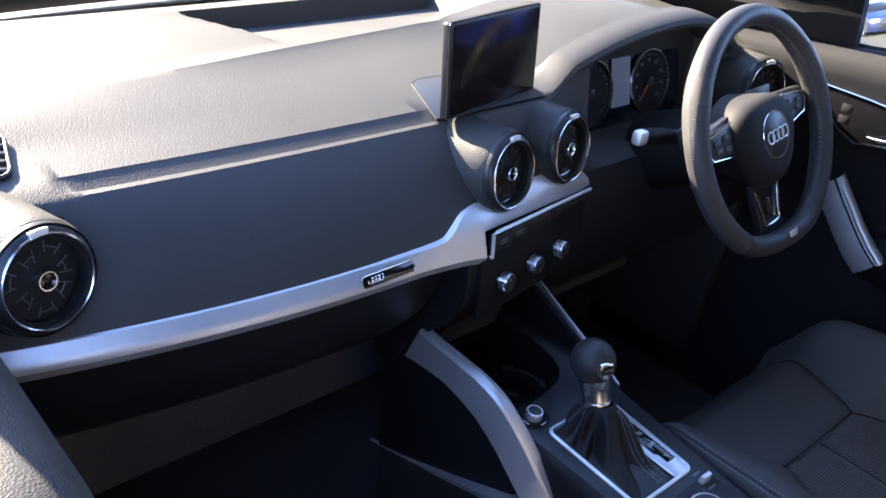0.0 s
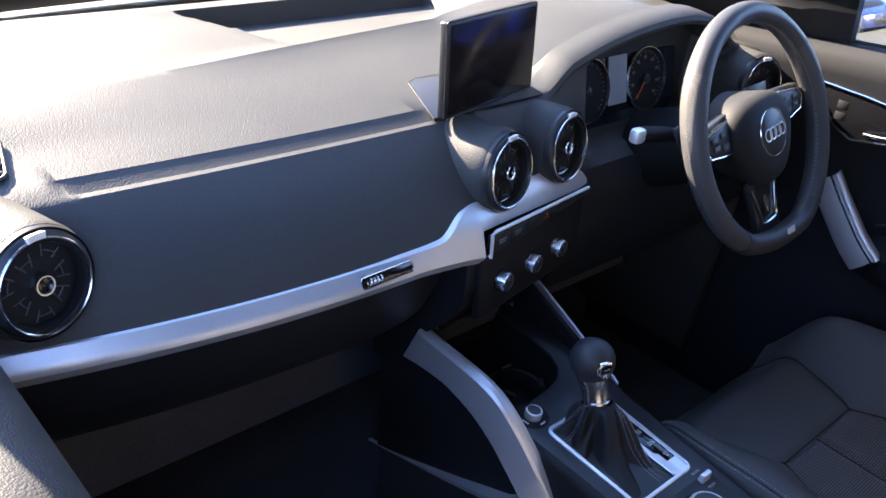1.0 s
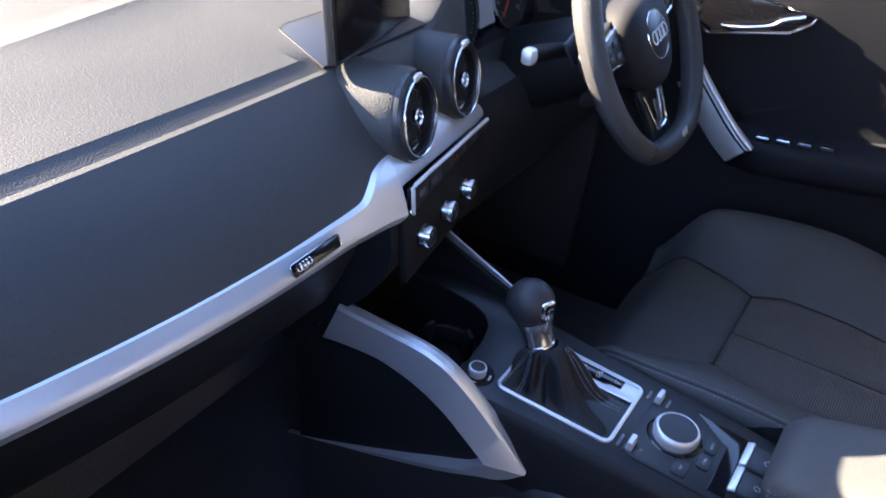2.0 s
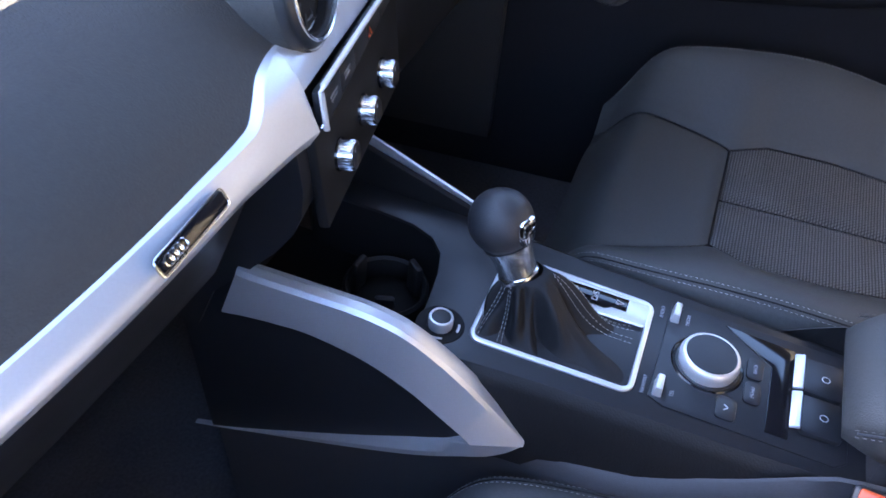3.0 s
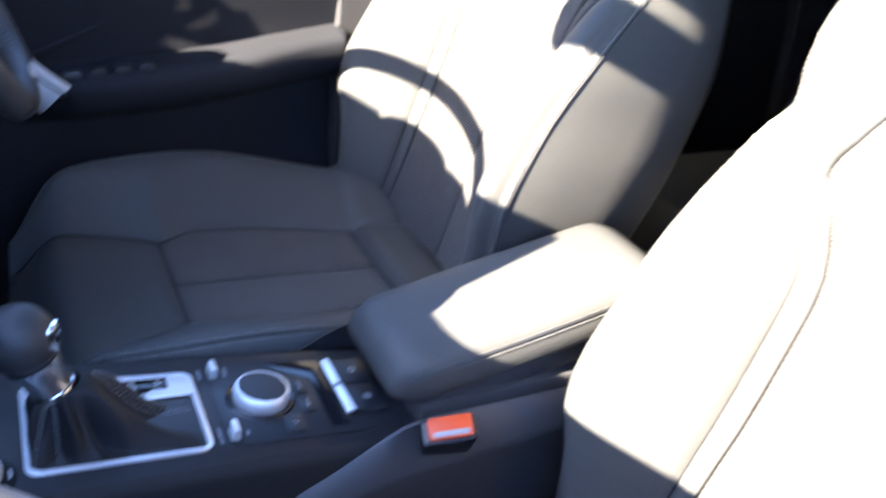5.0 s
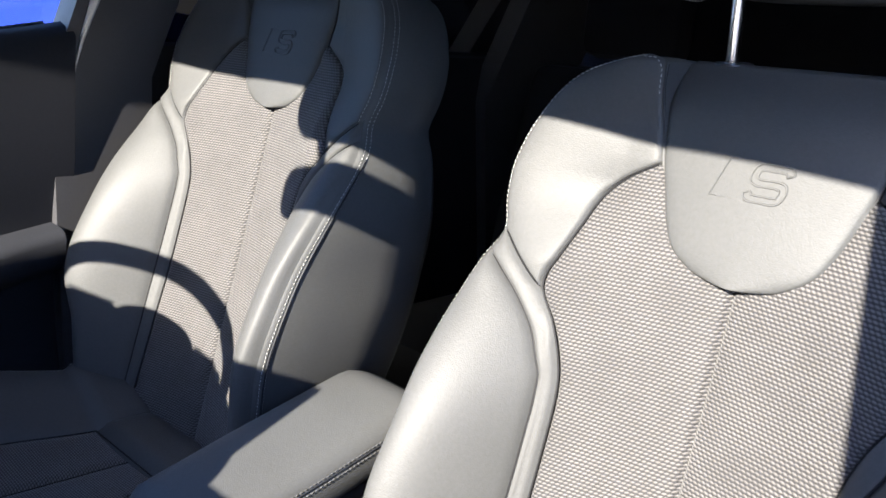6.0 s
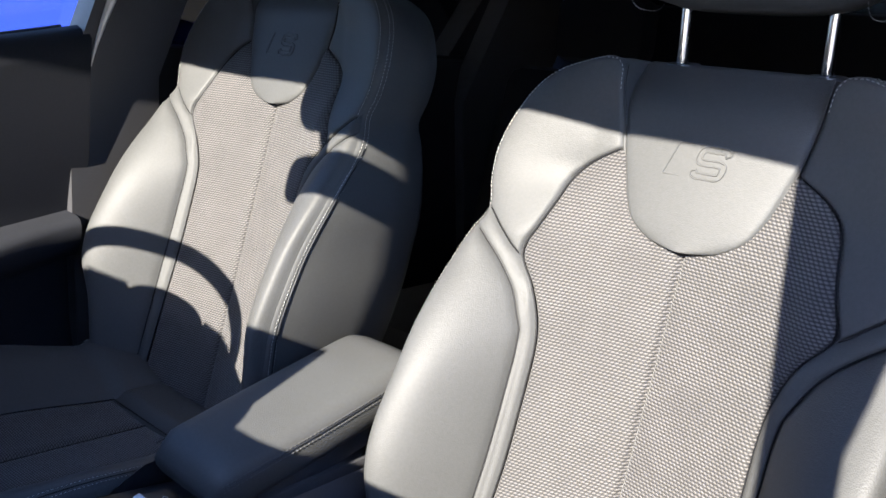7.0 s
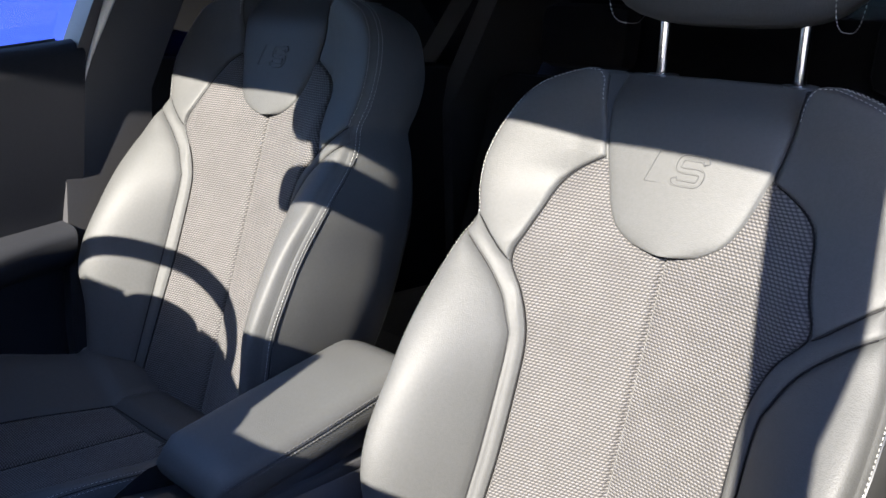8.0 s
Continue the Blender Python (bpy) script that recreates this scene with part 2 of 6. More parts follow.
PAD = material("soft_dash_skin", (0.037, 0.038, 0.0385), 0.55, grain=0.55, size=600, kind="hide", vary=0.1, spec=0.31)
PLASTIC = material("hard_black_plastic", (0.042, 0.042, 0.046), 0.5, grain=0.25, size=900, vary=0.15)
SATIN = material("satin_black_trim", (0.014, 0.015, 0.018), 0.40, grain=0.05, size=900, vary=0.1)
GLOSS = material("gloss_black", (0.008, 0.008, 0.010), 0.10, vary=0.1, rough_vary=0.05)
SILVER = material("brushed_silver_paint", (0.57, 0.585, 0.62), 0.38, metal=0.6, grain=0.06, size=1500, vary=0.05)
CHROME = material("chrome", (0.75, 0.76, 0.78), 0.12, metal=1.0, vary=0.04, rough_vary=0.06)
ALLOY = material("matt_alloy", (0.80, 0.81, 0.83), 0.38, metal=0.65, vary=0.05)
LIP = material("pale_satin_metal", (0.85, 0.86, 0.88), 0.42, metal=0.7, vary=0.03)
LEATHER = material("black_leather", (0.0535, 0.0545, 0.0540), 0.58, grain=0.30, size=650, kind="hide", vary=0.12, spec=0.35)
GAITER = material("gaiter_leather", (0.011, 0.011, 0.012), 0.62, grain=0.3, size=500, kind="hide", vary=0.15, spec=0.3)
WHEEL_SKIN = material("wheel_leather", (0.034, 0.034, 0.037), 0.42, grain=0.25, size=800, kind="hide", vary=0.08, spec=0.4)
GRIP_SKIN = perforated("perforated_wheel_leather", (0.052, 0.052, 0.056), 0.0028)
KNOB_METAL = material("soft_chrome", (0.66, 0.67, 0.69), 0.22, metal=1.0, vary=0.05)
KNOB_SKIN = material("knob_leather", (0.026, 0.026, 0.029), 0.48, grain=0.5, size=900, kind="hide", vary=0.1)
CLOTH = woven("sports_mesh_cloth", (0.016, 0.0155, 0.016), (0.122, 0.115, 0.111), 0.0050, 0.0036)
CARPET = material("black_carpet", (0.090, 0.090, 0.098), 0.95, grain=0.9, size=500, vary=0.4)
HEADLINING = material("dark_headlining", (0.05, 0.05, 0.052), 0.9, grain=0.3, size=900, vary=0.08)
THREAD = material("pale_thread", (0.35, 0.35, 0.34), 0.8, vary=0.1)
SEAM_THREAD = material("charcoal_thread", (0.042, 0.042, 0.043), 0.8, vary=0.1)
ARM_THREAD = material("charcoal_grey_thread", (0.085, 0.085, 0.086), 0.8, vary=0.1)
DARK_THREAD = material("grey_thread", (0.16, 0.16, 0.16), 0.8, vary=0.1)
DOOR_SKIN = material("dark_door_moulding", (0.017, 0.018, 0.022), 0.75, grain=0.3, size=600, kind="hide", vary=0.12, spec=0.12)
RUBBER = material("window_rubber", (0.012, 0.012, 0.013), 0.6, grain=0.2, vary=0.1)
RED = material("red_buckle_plastic", (0.70, 0.085, 0.018), 0.4, vary=0.06)
MARK = material("white_print", (0.6, 0.6, 0.62), 0.6, vary=0.05)
SOFT_MARK = material("soft_grey_print", (0.30, 0.31, 0.34), 0.6, vary=0.05)
BLUE_PAINT = material("blue_car_paint", (0.012, 0.025, 0.38), 0.25, metal=0.2, coat=1.0, vary=0.04)
TARMAC = material("tarmac", (0.06, 0.06, 0.06), 0.9, grain=0.8, size=90, vary=0.3)
GLASS = clear_glass("window_glass")
PRIVACY = clear_glass("privacy_glass", (0.0015, 0.0017, 0.002))
SCREEN = material("display_glass", (0.010, 0.008, 0.008), 0.16, vary=0.1, spec=0.12)
HUB = material("airbag_vinyl", (0.014, 0.014, 0.016), 0.7, grain=0.3, size=800, kind="hide", vary=0.1, spec=0.2)
DARK_CHROME = material("dark_chrome", (0.075, 0.075, 0.08), 0.22, metal=1.0, vary=0.04)
VOID = material("vent_black", (0.008, 0.008, 0.009), 0.6, vary=0.1, spec=0.2)
PRINT = material("grey_print", (0.16, 0.16, 0.17), 0.6, vary=0.05)
MIRROR = material("mirror_glass", (0.85, 0.87, 0.88), 0.02, metal=1.0, vary=0.01, rough_vary=0.01)

# ---- the car's shell: ground, floor, roof, pillars, windows ----
def plane(x0, x1, y0, y1, z, n=1):
    return sheet([[(x0 + (x1 - x0) * i / n, y0 + (y1 - y0) * j / n, z) for i in range(n + 1)] for j in range(n + 1)])


setting("ground", plane(-600, 600, -600, 600, -0.08), TARMAC, "grey tarmac of the parking ground")
for sx, nm in ((-1, "left"), (1, "right")):
    setting("wall_kick_" + nm, block(0.10, 0.42, 0.86, Matrix.Translation((sx * 0.765, 0.79, 0.10)), 0.01), CARPET, "dark carpeted side wall of the footwell")
setting("floor", block(1.5, 3.0, 0.06, Matrix.Translation((0, -0.55, 0.16)), 0.01), CARPET, "black carpet floor of the car")
setting("bulkhead", joined(block(1.56, 0.06, 0.84, Matrix.Translation((0, 0.95, 0.1)), 0.01), block(1.40, 0.38, 0.47, Matrix.Translation((0, 0.68, 0.42)), 0.01)), CARPET, "dark bulkhead ahead of the footwells")


def roof_rows(z_drop=0.0, x_in=0.0):
    rows = []
    for y, z, hw in ((0.085, 1.388, 0.60), (0.05, 1.408, 0.605), (-0.1, 1.445, 0.61), (-0.6, 1.465, 0.61), (-1.2, 1.45, 0.60), (-1.75, 1.40, 0.55)):
        rows.append([(u * (hw - x_in), y, z - z_drop - 0.012 * abs(u) ** 3) for u in (-1, -0.85, -0.6, -0.3, 0, 0.3, 0.6, 0.85, 1)])
    return rows


def thick(rows, d):
    """A closed shell between a grid and its copy moved by d."""
    d = Vector(d)
    rings = []
    for r in rows:
        low = [Vector(p) + d for p in r]
        rings.append([Vector(p) for p in r] + low[::-1])
    return capped(rings)


setting("ceiling", thick(roof_rows(), (0, 0, 0.04)), HEADLINING, "light grey cloth headlining under the roof")


def pillar(points, w):
    rings = []
    for p, q in points:
        p, q = Vector(p), Vector(q)
        rings.append([p + Vector(o) for o in ((-w / 2, -q[0] / 2, -q[1]), (w / 2, -q[0] / 2, -q[1]), (w / 2, q[0] / 2, q[1]), (-w / 2, q[0] / 2, q[1]))])
    return capped(rings)


for side, name in ((-1, "pillar_left"), (1, "pillar_right")):
    line = along([(0.77, 0.92, 0.955), (0.72, 0.50, 1.155), (0.655, 0.22, 1.295), (0.61, 0.02, 1.395), (0.60, -0.15, 1.43), (0.605, -0.62, 1.44)], 24)
    setting(name, capped([[(side * (p.x - (0.045 if side > 0 else 0.02 + 0.008 * smooth(1.25, 1.37, p.z))), p.y - 0.02, p.z - (0.030 if side > 0 else 0.005)), (side * (p.x + 0.03), p.y + 0.02, p.z + 0.03), (side * (p.x + (0.10 if side > 0 else 0.065 - 0.022 * smooth(1.29, 1.23, p.z))), p.y + 0.02, p.z + 0.01), (side * (p.x + (0.13 if side > 0 else 0.082 - 0.026 * smooth(1.29, 1.23, p.z))), p.y - 0.02, p.z - 0.02), (side * (p.x + 0.05), p.y - 0.05, p.z - 0.035)] for p in line]), PLASTIC, "dark windscreen pillar with door frame")
    setting(name + "_rear", capped([[(side * x + dx, y + dy, z) for dx, dy in ((-0.03, 0.085), (0.03, 0.085), (0.03, -0.085), (-0.03, -0.085))] for x, y, z in ((0.755, -0.55, 0.25), (0.75, -0.54, 0.75), (0.75, -0.54, 1.0), (0.70, -0.60, 1.22), (0.61, -0.64, 1.44))]), PLASTIC, "dark plastic door pillar beside the seat")
    setting(name + "_tail", capped([[(side * x + dx, y + dy, z) for dx, dy in ((-0.03, 0.16), (0.03, 0.16), (0.03, -0.16), (-0.03, -0.16))] for x, y, z in ((0.74, -1.75, 0.25), (0.74, -1.65, 0.95), (0.58, -1.72, 1.43))]), PLASTIC, "dark rear pillar of the car")
    # sunlit edge of the door opening: its brightness is put into the silver colour
    setting("trim_door_seal_" + ("left" if side < 0 else "right"), tube(along([(side * 0.722, -0.484, 0.60), (side * 0.722, -0.488, 0.80), (side * 0.716, -0.488, 1.00), (side * 0.665, -0.535, 1.21), (side * 0.585, -0.55, 1.41)], 24), [0.0013 + 0.0087 * smooth(11, 17, k) for k in range(24)], 8), SILVER, "door opening edge, silver to stand in for sunlight on it")
    nm = "left" if side < 0 else "right"
    setting("wall_rear_door_" + nm, block(0.06, 1.15, 0.86, Matrix.Translation((side * 0.77, -1.2, 0.2)), 0.02), DOOR_SKIN, "dark rear door panel")
    pane = setting("window_rear_" + nm, sheet([[(side * 0.765, y, 1.05) for y in (-0.6, -1.2, -1.75)], [(side * 0.60, y, 1.43) for y in (-0.6, -1.2, -1.75)]]), PRIVACY, "dark tinted rear side window")
setting("wall_tail", block(1.5, 0.06, 1.04, Matrix.Translation((0, -1.88, 0.2)), 0.02), DOOR_SKIN, "dark tailgate lining")
setting("window_tail", sheet([[(x, -1.9, 1.22) for x in (-0.74, 0, 0.74)], [(x, -1.74, 1.40) for x in (-0.58, 0, 0.58)]]), PRIVACY, "dark tinted rear window")

screen_rows = [[(u * hw, y + 0.05 * (1 - u * u) * k, z) for u in (-1, -0.6, -0.2, 0.2, 0.6, 1)] for y, z, hw, k in ((0.95, 0.965, 0.74, 2), (0.55, 1.17, 0.68, 1), (0.09, 1.393, 0.58, 0))]
ws = setting("window_1", sheet(screen_rows), GLASS, "clear windscreen glass")
ws.visible_shadow = False

setting("trim_windscreen_base", joined(block(1.46, 0.24, 0.02, Matrix.Translation((0, 0.965, 0.905)), 0.004), sheet([[(u * 0.735, 0.944 + 0.10 * (1 - u * u) - 0.05 * j, 0.955 + 0.034 * j) for u in [-1 + 0.1 * i for i in range(21)]] for j in (0, 1)])), RUBBER, "black edge at the foot of the windscreen")

# bonnet of this car, ahead of the windscreen
bonnet = thing("bonnet", "dark painted bonnet ahead of the windscreen", "bonnet", kind="structure")
part("bonnet_panel", thick([[(u * 0.78, y, z - 0.06 * u * u) for u in (-1, -0.7, -0.3, 0, 0.3, 0.7, 1)] for y, z in ((1.08, 0.93), (1.5, 0.92), (1.9, 0.84), (2.05, 0.74))], (0, 0, -0.03)), SATIN, bonnet)
part("scuttle_panel", block(1.5, 0.14, 0.02, Matrix.Translation((0, 1.02, 0.93)), 0.005), RUBBER, bonnet)


# ---- dashboard ----
def dash_shift(x):
    """How far the dash curves forwards away from its middle."""
    return 0.085 * abs(x / 0.66) ** 2.6


def hood_height(x):
    return spline([(0.05, 0.975), (0.10, 0.985), (0.155, 1.010), (0.25, 1.036), (0.36, 1.050), (0.45, 1.050), (0.53, 1.030), (0.60, 0.985), (0.70, 0.96)], x)


def dash_row(x):
    o = dash_shift(x)
    trim_y = 0.188 + (0.058 * ((-x - 0.22) / 0.43) ** 2 if x < -0.22 else 0.0) + max(0, x + 0.1) * 0.17
    end = smooth(-0.06, -0.12, x) if x < 0 else 0
    groove, groove_low = smooth(-0.558, -0.540, x) * end, smooth(-0.546, -0.524, x) * end
    def tray(y):
        edge = -0.195 + (0.80 - y) * 0.30
        return smooth(edge - 0.010, edge + 0.010, x) * (1 - smooth(0.285, 0.305, x))
    lip_y = 0.289 + 0.3 * o
    crest = 0.0 if x < 0.1 else smooth(0.1, 0.3, x)
    yc = 0.555 + 0.13 * max(x, -0.30 - 0.1 * math.tanh(max(0.0, -0.30 - x) * 6))
    ridge_line = 0.0030 * smooth(-0.52, -0.15, x) * (1 - smooth(0.10, 0.2, x))
    top = [(0.872, 0.900), (0.868, 0.974), (0.863, 0.982), (0.852, 0.987), (0.792, 0.995), (0.782, 0.994 - 0.032 * tray(0.78)), (0.745, 0.995 - 0.029 * tray(0.745)), (0.71, 0.996 - 0.026 * tray(0.71)), (0.665, 0.9975 - 0.019 * tray(0.665)),
           (yc + 0.055, 0.999 - 0.013 * tray(0.62)), (yc + 0.008, 1.001 - 0.004 * tray(0.59)), (yc, 1.002 + ridge_line), (yc - 0.012, 1.0010), (yc - 0.07, 0.9945), (min(0.40 + o * 0.3, yc - 0.086), 0.9872), (min(0.36 + o * 0.3, yc - 0.112), 0.9812)]
    plain = top + [(lip_y + 0.034, 0.9752), (lip_y + 0.0325, 0.9752 - 0.0012 * groove), (lip_y + 0.0125, 0.9690 - 0.0030 * groove_low), (lip_y + 0.0115, 0.9686 - 0.0011 * groove_low), (lip_y + 0.004, 0.9668), (lip_y - 0.001, 0.9632),
                   *[((1 - k) ** 2 * (lip_y - 0.001) + 2 * k * (1 - k) * (trim_y + 0.040) + k * k * (trim_y + 0.010), (1 - k) ** 2 * 0.9632 + 2 * k * (1 - k) * 0.930 + k * k * 0.858) for k in (0.16, 0.33, 0.5, 0.67, 0.84, 1.0)]]
    h = hood_height(x)
    cave = smooth(0.185, 0.230, x) * (1 - smooth(0.55, 0.585, x))
    hi = [(y, z + max(0, h - 1.0) * smooth(0.72, 0.45, y)) for y, z in top]
    hood = hi + [(0.345, h + 0.002), (0.338, h + 0.0016), (0.33, h + 0.001), (0.312, h - 0.001), (0.302, h - 0.006), (0.298, h - 0.013), (0.302, h - 0.02),
                 (0.30 + 0.065 * cave, h - 0.03), (0.285 + 0.085 * cave, 0.90), (0.275 + 0.085 * cave, 0.872), (0.27 + 0.02 * cave, 0.866), (0.262, 0.85)]
    s = smooth(0.06, 0.16, x)
    return [(x, a[0] + (b[0] - a[0]) * s, a[1] + (b[1] - a[1]) * s) for a, b in zip(plain, hood)]


dash = thing("dashboard", "black soft-touch dashboard with a long silver trim strip, sunlit on top", "dashboard")
xs = sorted(set(round(q, 4) for q in [-0.70 + 0.0125 * i for i in range(113)] + [-0.556 + 0.002 * i for i in range(18)] + [-0.215 + 0.004 * i for i in range(27)] + [0.155, 0.165, 0.175, 0.185, 0.195, 0.285, 0.29, 0.295, 0.30, 0.305]))
part("upper_pad", sheet([dash_row(x) for x in xs]), PAD, dash, "grained black upper pad", crisp=28)
for side in (-1, 1):
    part("dash_end", slab([(y, z) for _, y, z in dash_row(side * 0.70)] + [(0.30, 0.30), (0.95, 0.30)], 0.02, Matrix(((0, 0, 1, side * 0.70 - 0.01), (1, 0, 0, 0), (0, 1, 0, 0), (0, 0, 0, 1)))), PAD, dash)


# silver strip: full-width blade that climbs round the middle vents and frames the switch row
def strip_section(x):
    y = 0.186 + (0.058 * ((-x - 0.22) / 0.43) ** 2 if x < -0.22 else 0.0) + max(0, x + 0.105) * 0.175
    top = spline([(-0.7, 0.8645), (-0.4, 0.8645), (-0.20, 0.8655), (-0.172, 0.8665), (-0.162, 0.8685), (-0.150, 0.8755), (-0.138, 0.8835), (-0.127, 0.888), (-0.10, 0.893), (0.0, 0.897), (0.10, 0.884), (0.135, 0.870), (0.147, 0.857)], x) - 0.001
    low = lerp([(-0.7, 0.841), (-0.2, 0.840), (-0.13, 0.834), (-0.1036, 0.830), (-0.1035, 0.862), (0.12, 0.850), (0.145, 0.852)], x)
    under = 0.013 if x < -0.10355 else 0.001
    lean = 0.30
    flat = smooth(-0.13, -0.30, x)
    bend = low + 0.30 * (top - low)
    face = lambda z: y + (1 - flat) * (lean * (z - 0.840) + 17.0 * max(0.0, z - 0.866) ** 2) + flat * (0.10 * (z - low) + 0.62 * max(0.0, z - bend))
    mid = [low + 0.001 + (top - 0.002 - low) * j / 6 for j in range(6, -1, -1)]
    return [(x, face(top) + 0.03, top + 0.001), (x, face(top) + 0.004, top + 0.0005), *[(x, face(z), z) for z in mid],
            (x, face(low) + 0.001, low - 0.0005), (x, face(low) + 0.007, low - under * 0.8), (x, face(low) + 0.030, low - under)]


strip_x = [-0.665 + 0.0149 * i for i in range(31)] + [-0.195, -0.182, -0.174, -0.170, -0.166, -0.162, -0.158, -0.154, -0.150, -0.146, -0.142, -0.138, -0.134, -0.130, -0.126, -0.122, -0.118, -0.114, -0.110, -0.1037, -0.1035, -0.09, -0.06, -0.02, 0.02, 0.06, 0.10, 0.12, 0.135, 0.143]
strip = part("trim_strip", capped([strip_section(x) for x in strip_x]), SILVER, dash, "satin silver trim strip", crisp=24)
bm_ = frame_at((-0.2565, 0.1882, 0.8542), (0.03, -1, 0.50))
part("badge_plate", slab(rounded(0.072, 0.0118, 0.003), 0.003, bm_, 0.001), GLOSS, strip, "gloss black badge plate in the strip")
part("badge_rim", joined(*[tube([bm_ @ Vector((p[0], p[1], 0.003)) for p in rounded(0.073, 0.0126, 0.003)], 0.0006, 6, True)]), CHROME, strip)
for k in range(4):
    part("badge_ring", tube([bm_ @ Vector((-0.0265 + 0.0048 * k + 0.0034 * math.cos(a * math.pi / 8), 0.0036 * math.sin(a * math.pi / 8), 0.0036)) for a in range(16)], 0.0006, 5, True), CHROME, strip)

# lower dash and glovebox under the strip, back wall of the footwell
lower_rows = []
for x in [-0.69 + 0.0583 * i for i in range(11)]:
    y = strip_section(x)[0][1]
    lower_rows.append([(x, y - 0.012, 0.826), (x, y - 0.006, 0.81), (x, y + 0.005, 0.77), (x, y + 0.03, 0.72), (x, y + 0.09, 0.66), (x, y + 0.2, 0.58), (x, y + 0.4, 0.45)])
part("glovebox_lid", sheet(lower_rows), SATIN, dash, "matt black glovebox lid below the strip")
knee = []
for x in [0.14 + 0.05 * i for i in range(12)]:
    knee.append([(x, 0.262, 0.855), (x, 0.25, 0.83), (x, 0.25, 0.76), (x, 0.27, 0.68), (x, 0.33, 0.60), (x, 0.45, 0.52), (x, 0.7, 0.45)])
part("knee_panel", sheet(knee), SATIN, dash, "matt black knee panel under the steering wheel")


# round air vents
def air_vent(origin, turn, tip=8.0):
    """A ringed round vent facing backwards, turned about the vertical by so many degrees."""
    n = Vector((math.sin(radians(turn)), -math.cos(radians(turn)), math.tan(radians(tip))))
    m = frame_at(origin, n)
    v = part("air_vent", spun([(0.0500, -0.085), (0.0515, -0.04), (0.0515, -0.010), (0.0505, -0.006), (0.0500, -0.0075), (0.0500, -0.012), (0.0500, -0.0135), (0.0485, -0.0135), (0.0485, -0.006), (0.0465, -0.003), (0.0436, -0.001), (0.0420, -0.002), (0.0408, -0.006), (0.0400, -0.020), (0.0, -0.022)], 56, m), SATIN, dash, "round black air vent with a chrome ring")
    part("cowl", spun([(0.066, -0.105), (0.060, -0.07), (0.0555, -0.035), (0.0540, -0.018), (0.0520, -0.0125), (0.050, -0.014)], 48, m), PAD, v, "grained cowl round the vent")
    part("ring", spun([(0.0413, -0.003), (0.0417, 0.0), (0.0428, 0.0008), (0.0438, 0.0), (0.0442, -0.004)], 64, m), KNOB_METAL, v, "thin chrome ring")
    part("rim", spun([(0.0410, -0.010), (0.0410, -0.006), (0.0380, -0.0058), (0.0370, -0.012)], 56, m), VOID, v)
    part("grid_disc", spun([(0.0395, -0.0135), (0.0350, -0.0125), (0.030, -0.0120), (0.0, -0.0125)], 48, m), VOID, v, "dark louvre disc")
    part("hub_ring", spun([(0.0098, -0.012), (0.0098, -0.0035), (0.0090, -0.002), (0.0078, -0.002), (0.0070, -0.0035), (0.0070, -0.007)], 32, m), CHROME, v, "chrome hub ring")
    part("hub", spun([(0.0072, -0.005), (0.005, -0.0045), (0.0, -0.0045)], 24, m), GLOSS, v)
    for k in range(7):
        a = radians(360 * k / 7 + 9)
        r0, r1 = ((0.017, 0.029), (0.024, 0.0345))[k % 2]
        polar = lambda r, q: m @ Vector((r * math.cos(q), r * math.sin(q), -0.0112))
        for sgn in (-1, 1):
            part("louvre", tube([polar(r0, a + sgn * 0.20), polar(r1, a + sgn * 0.26)], 0.0007, 5), PLASTIC, v)
        part("louvre", tube([polar(0.5 * (r0 + r1), a + 0.23 * (j / 3 - 1)) for j in range(7)], 0.0007, 5), PLASTIC, v)
    tab = []
    for j in range(7):
        a = radians(90 - 11 + 22 * j / 6)
        tab.append((0.0488 * math.cos(a), 0.0488 * math.sin(a)))
    for j in range(7):
        a = radians(90 + 11 - 22 * j / 6)
        tab.append((0.0425 * math.cos(a), 0.0425 * math.sin(a)))
    part("tab", slab(tab, 0.004, m @ Matrix.Translation((0, 0, -0.0025)), 0.0008), ALLOY, v, "bright tab on the ring")
    return v


air_vent((-0.592, 0.234, 0.930), 16)
air_vent((-0.049, 0.206, 0.921), 10)
air_vent((0.088, 0.229, 0.918), 10)
air_vent((0.598, 0.234, 0.926), -12)

# side window outlet at the end of the dash top
OUTLET = frame_at((-0.5865, 0.392, 0.9865), (0.05, -0.20, 1), (0.22, 1, 0))
outlet = part("side_outlet", slab(rounded(0.034, 0.080, 0.014), 0.003, OUTLET @ Matrix.Translation((0, 0, -0.002)), 0.001), VOID, dash, "slotted side window outlet")
part("outlet_rim", tube([OUTLET @ Vector((p[0], p[1], 0.0015)) for p in rounded(0.034, 0.080, 0.014)], 0.0022, 8, True), PAD, outlet, "raised rim of the outlet")
for k in range(5):
    part("slot_bar", block(0.030, 0.0045, 0.003, OUTLET @ Matrix.Translation((0, -0.028 + 0.014 * k, 0.0005)), 0.0008), PAD, outlet)

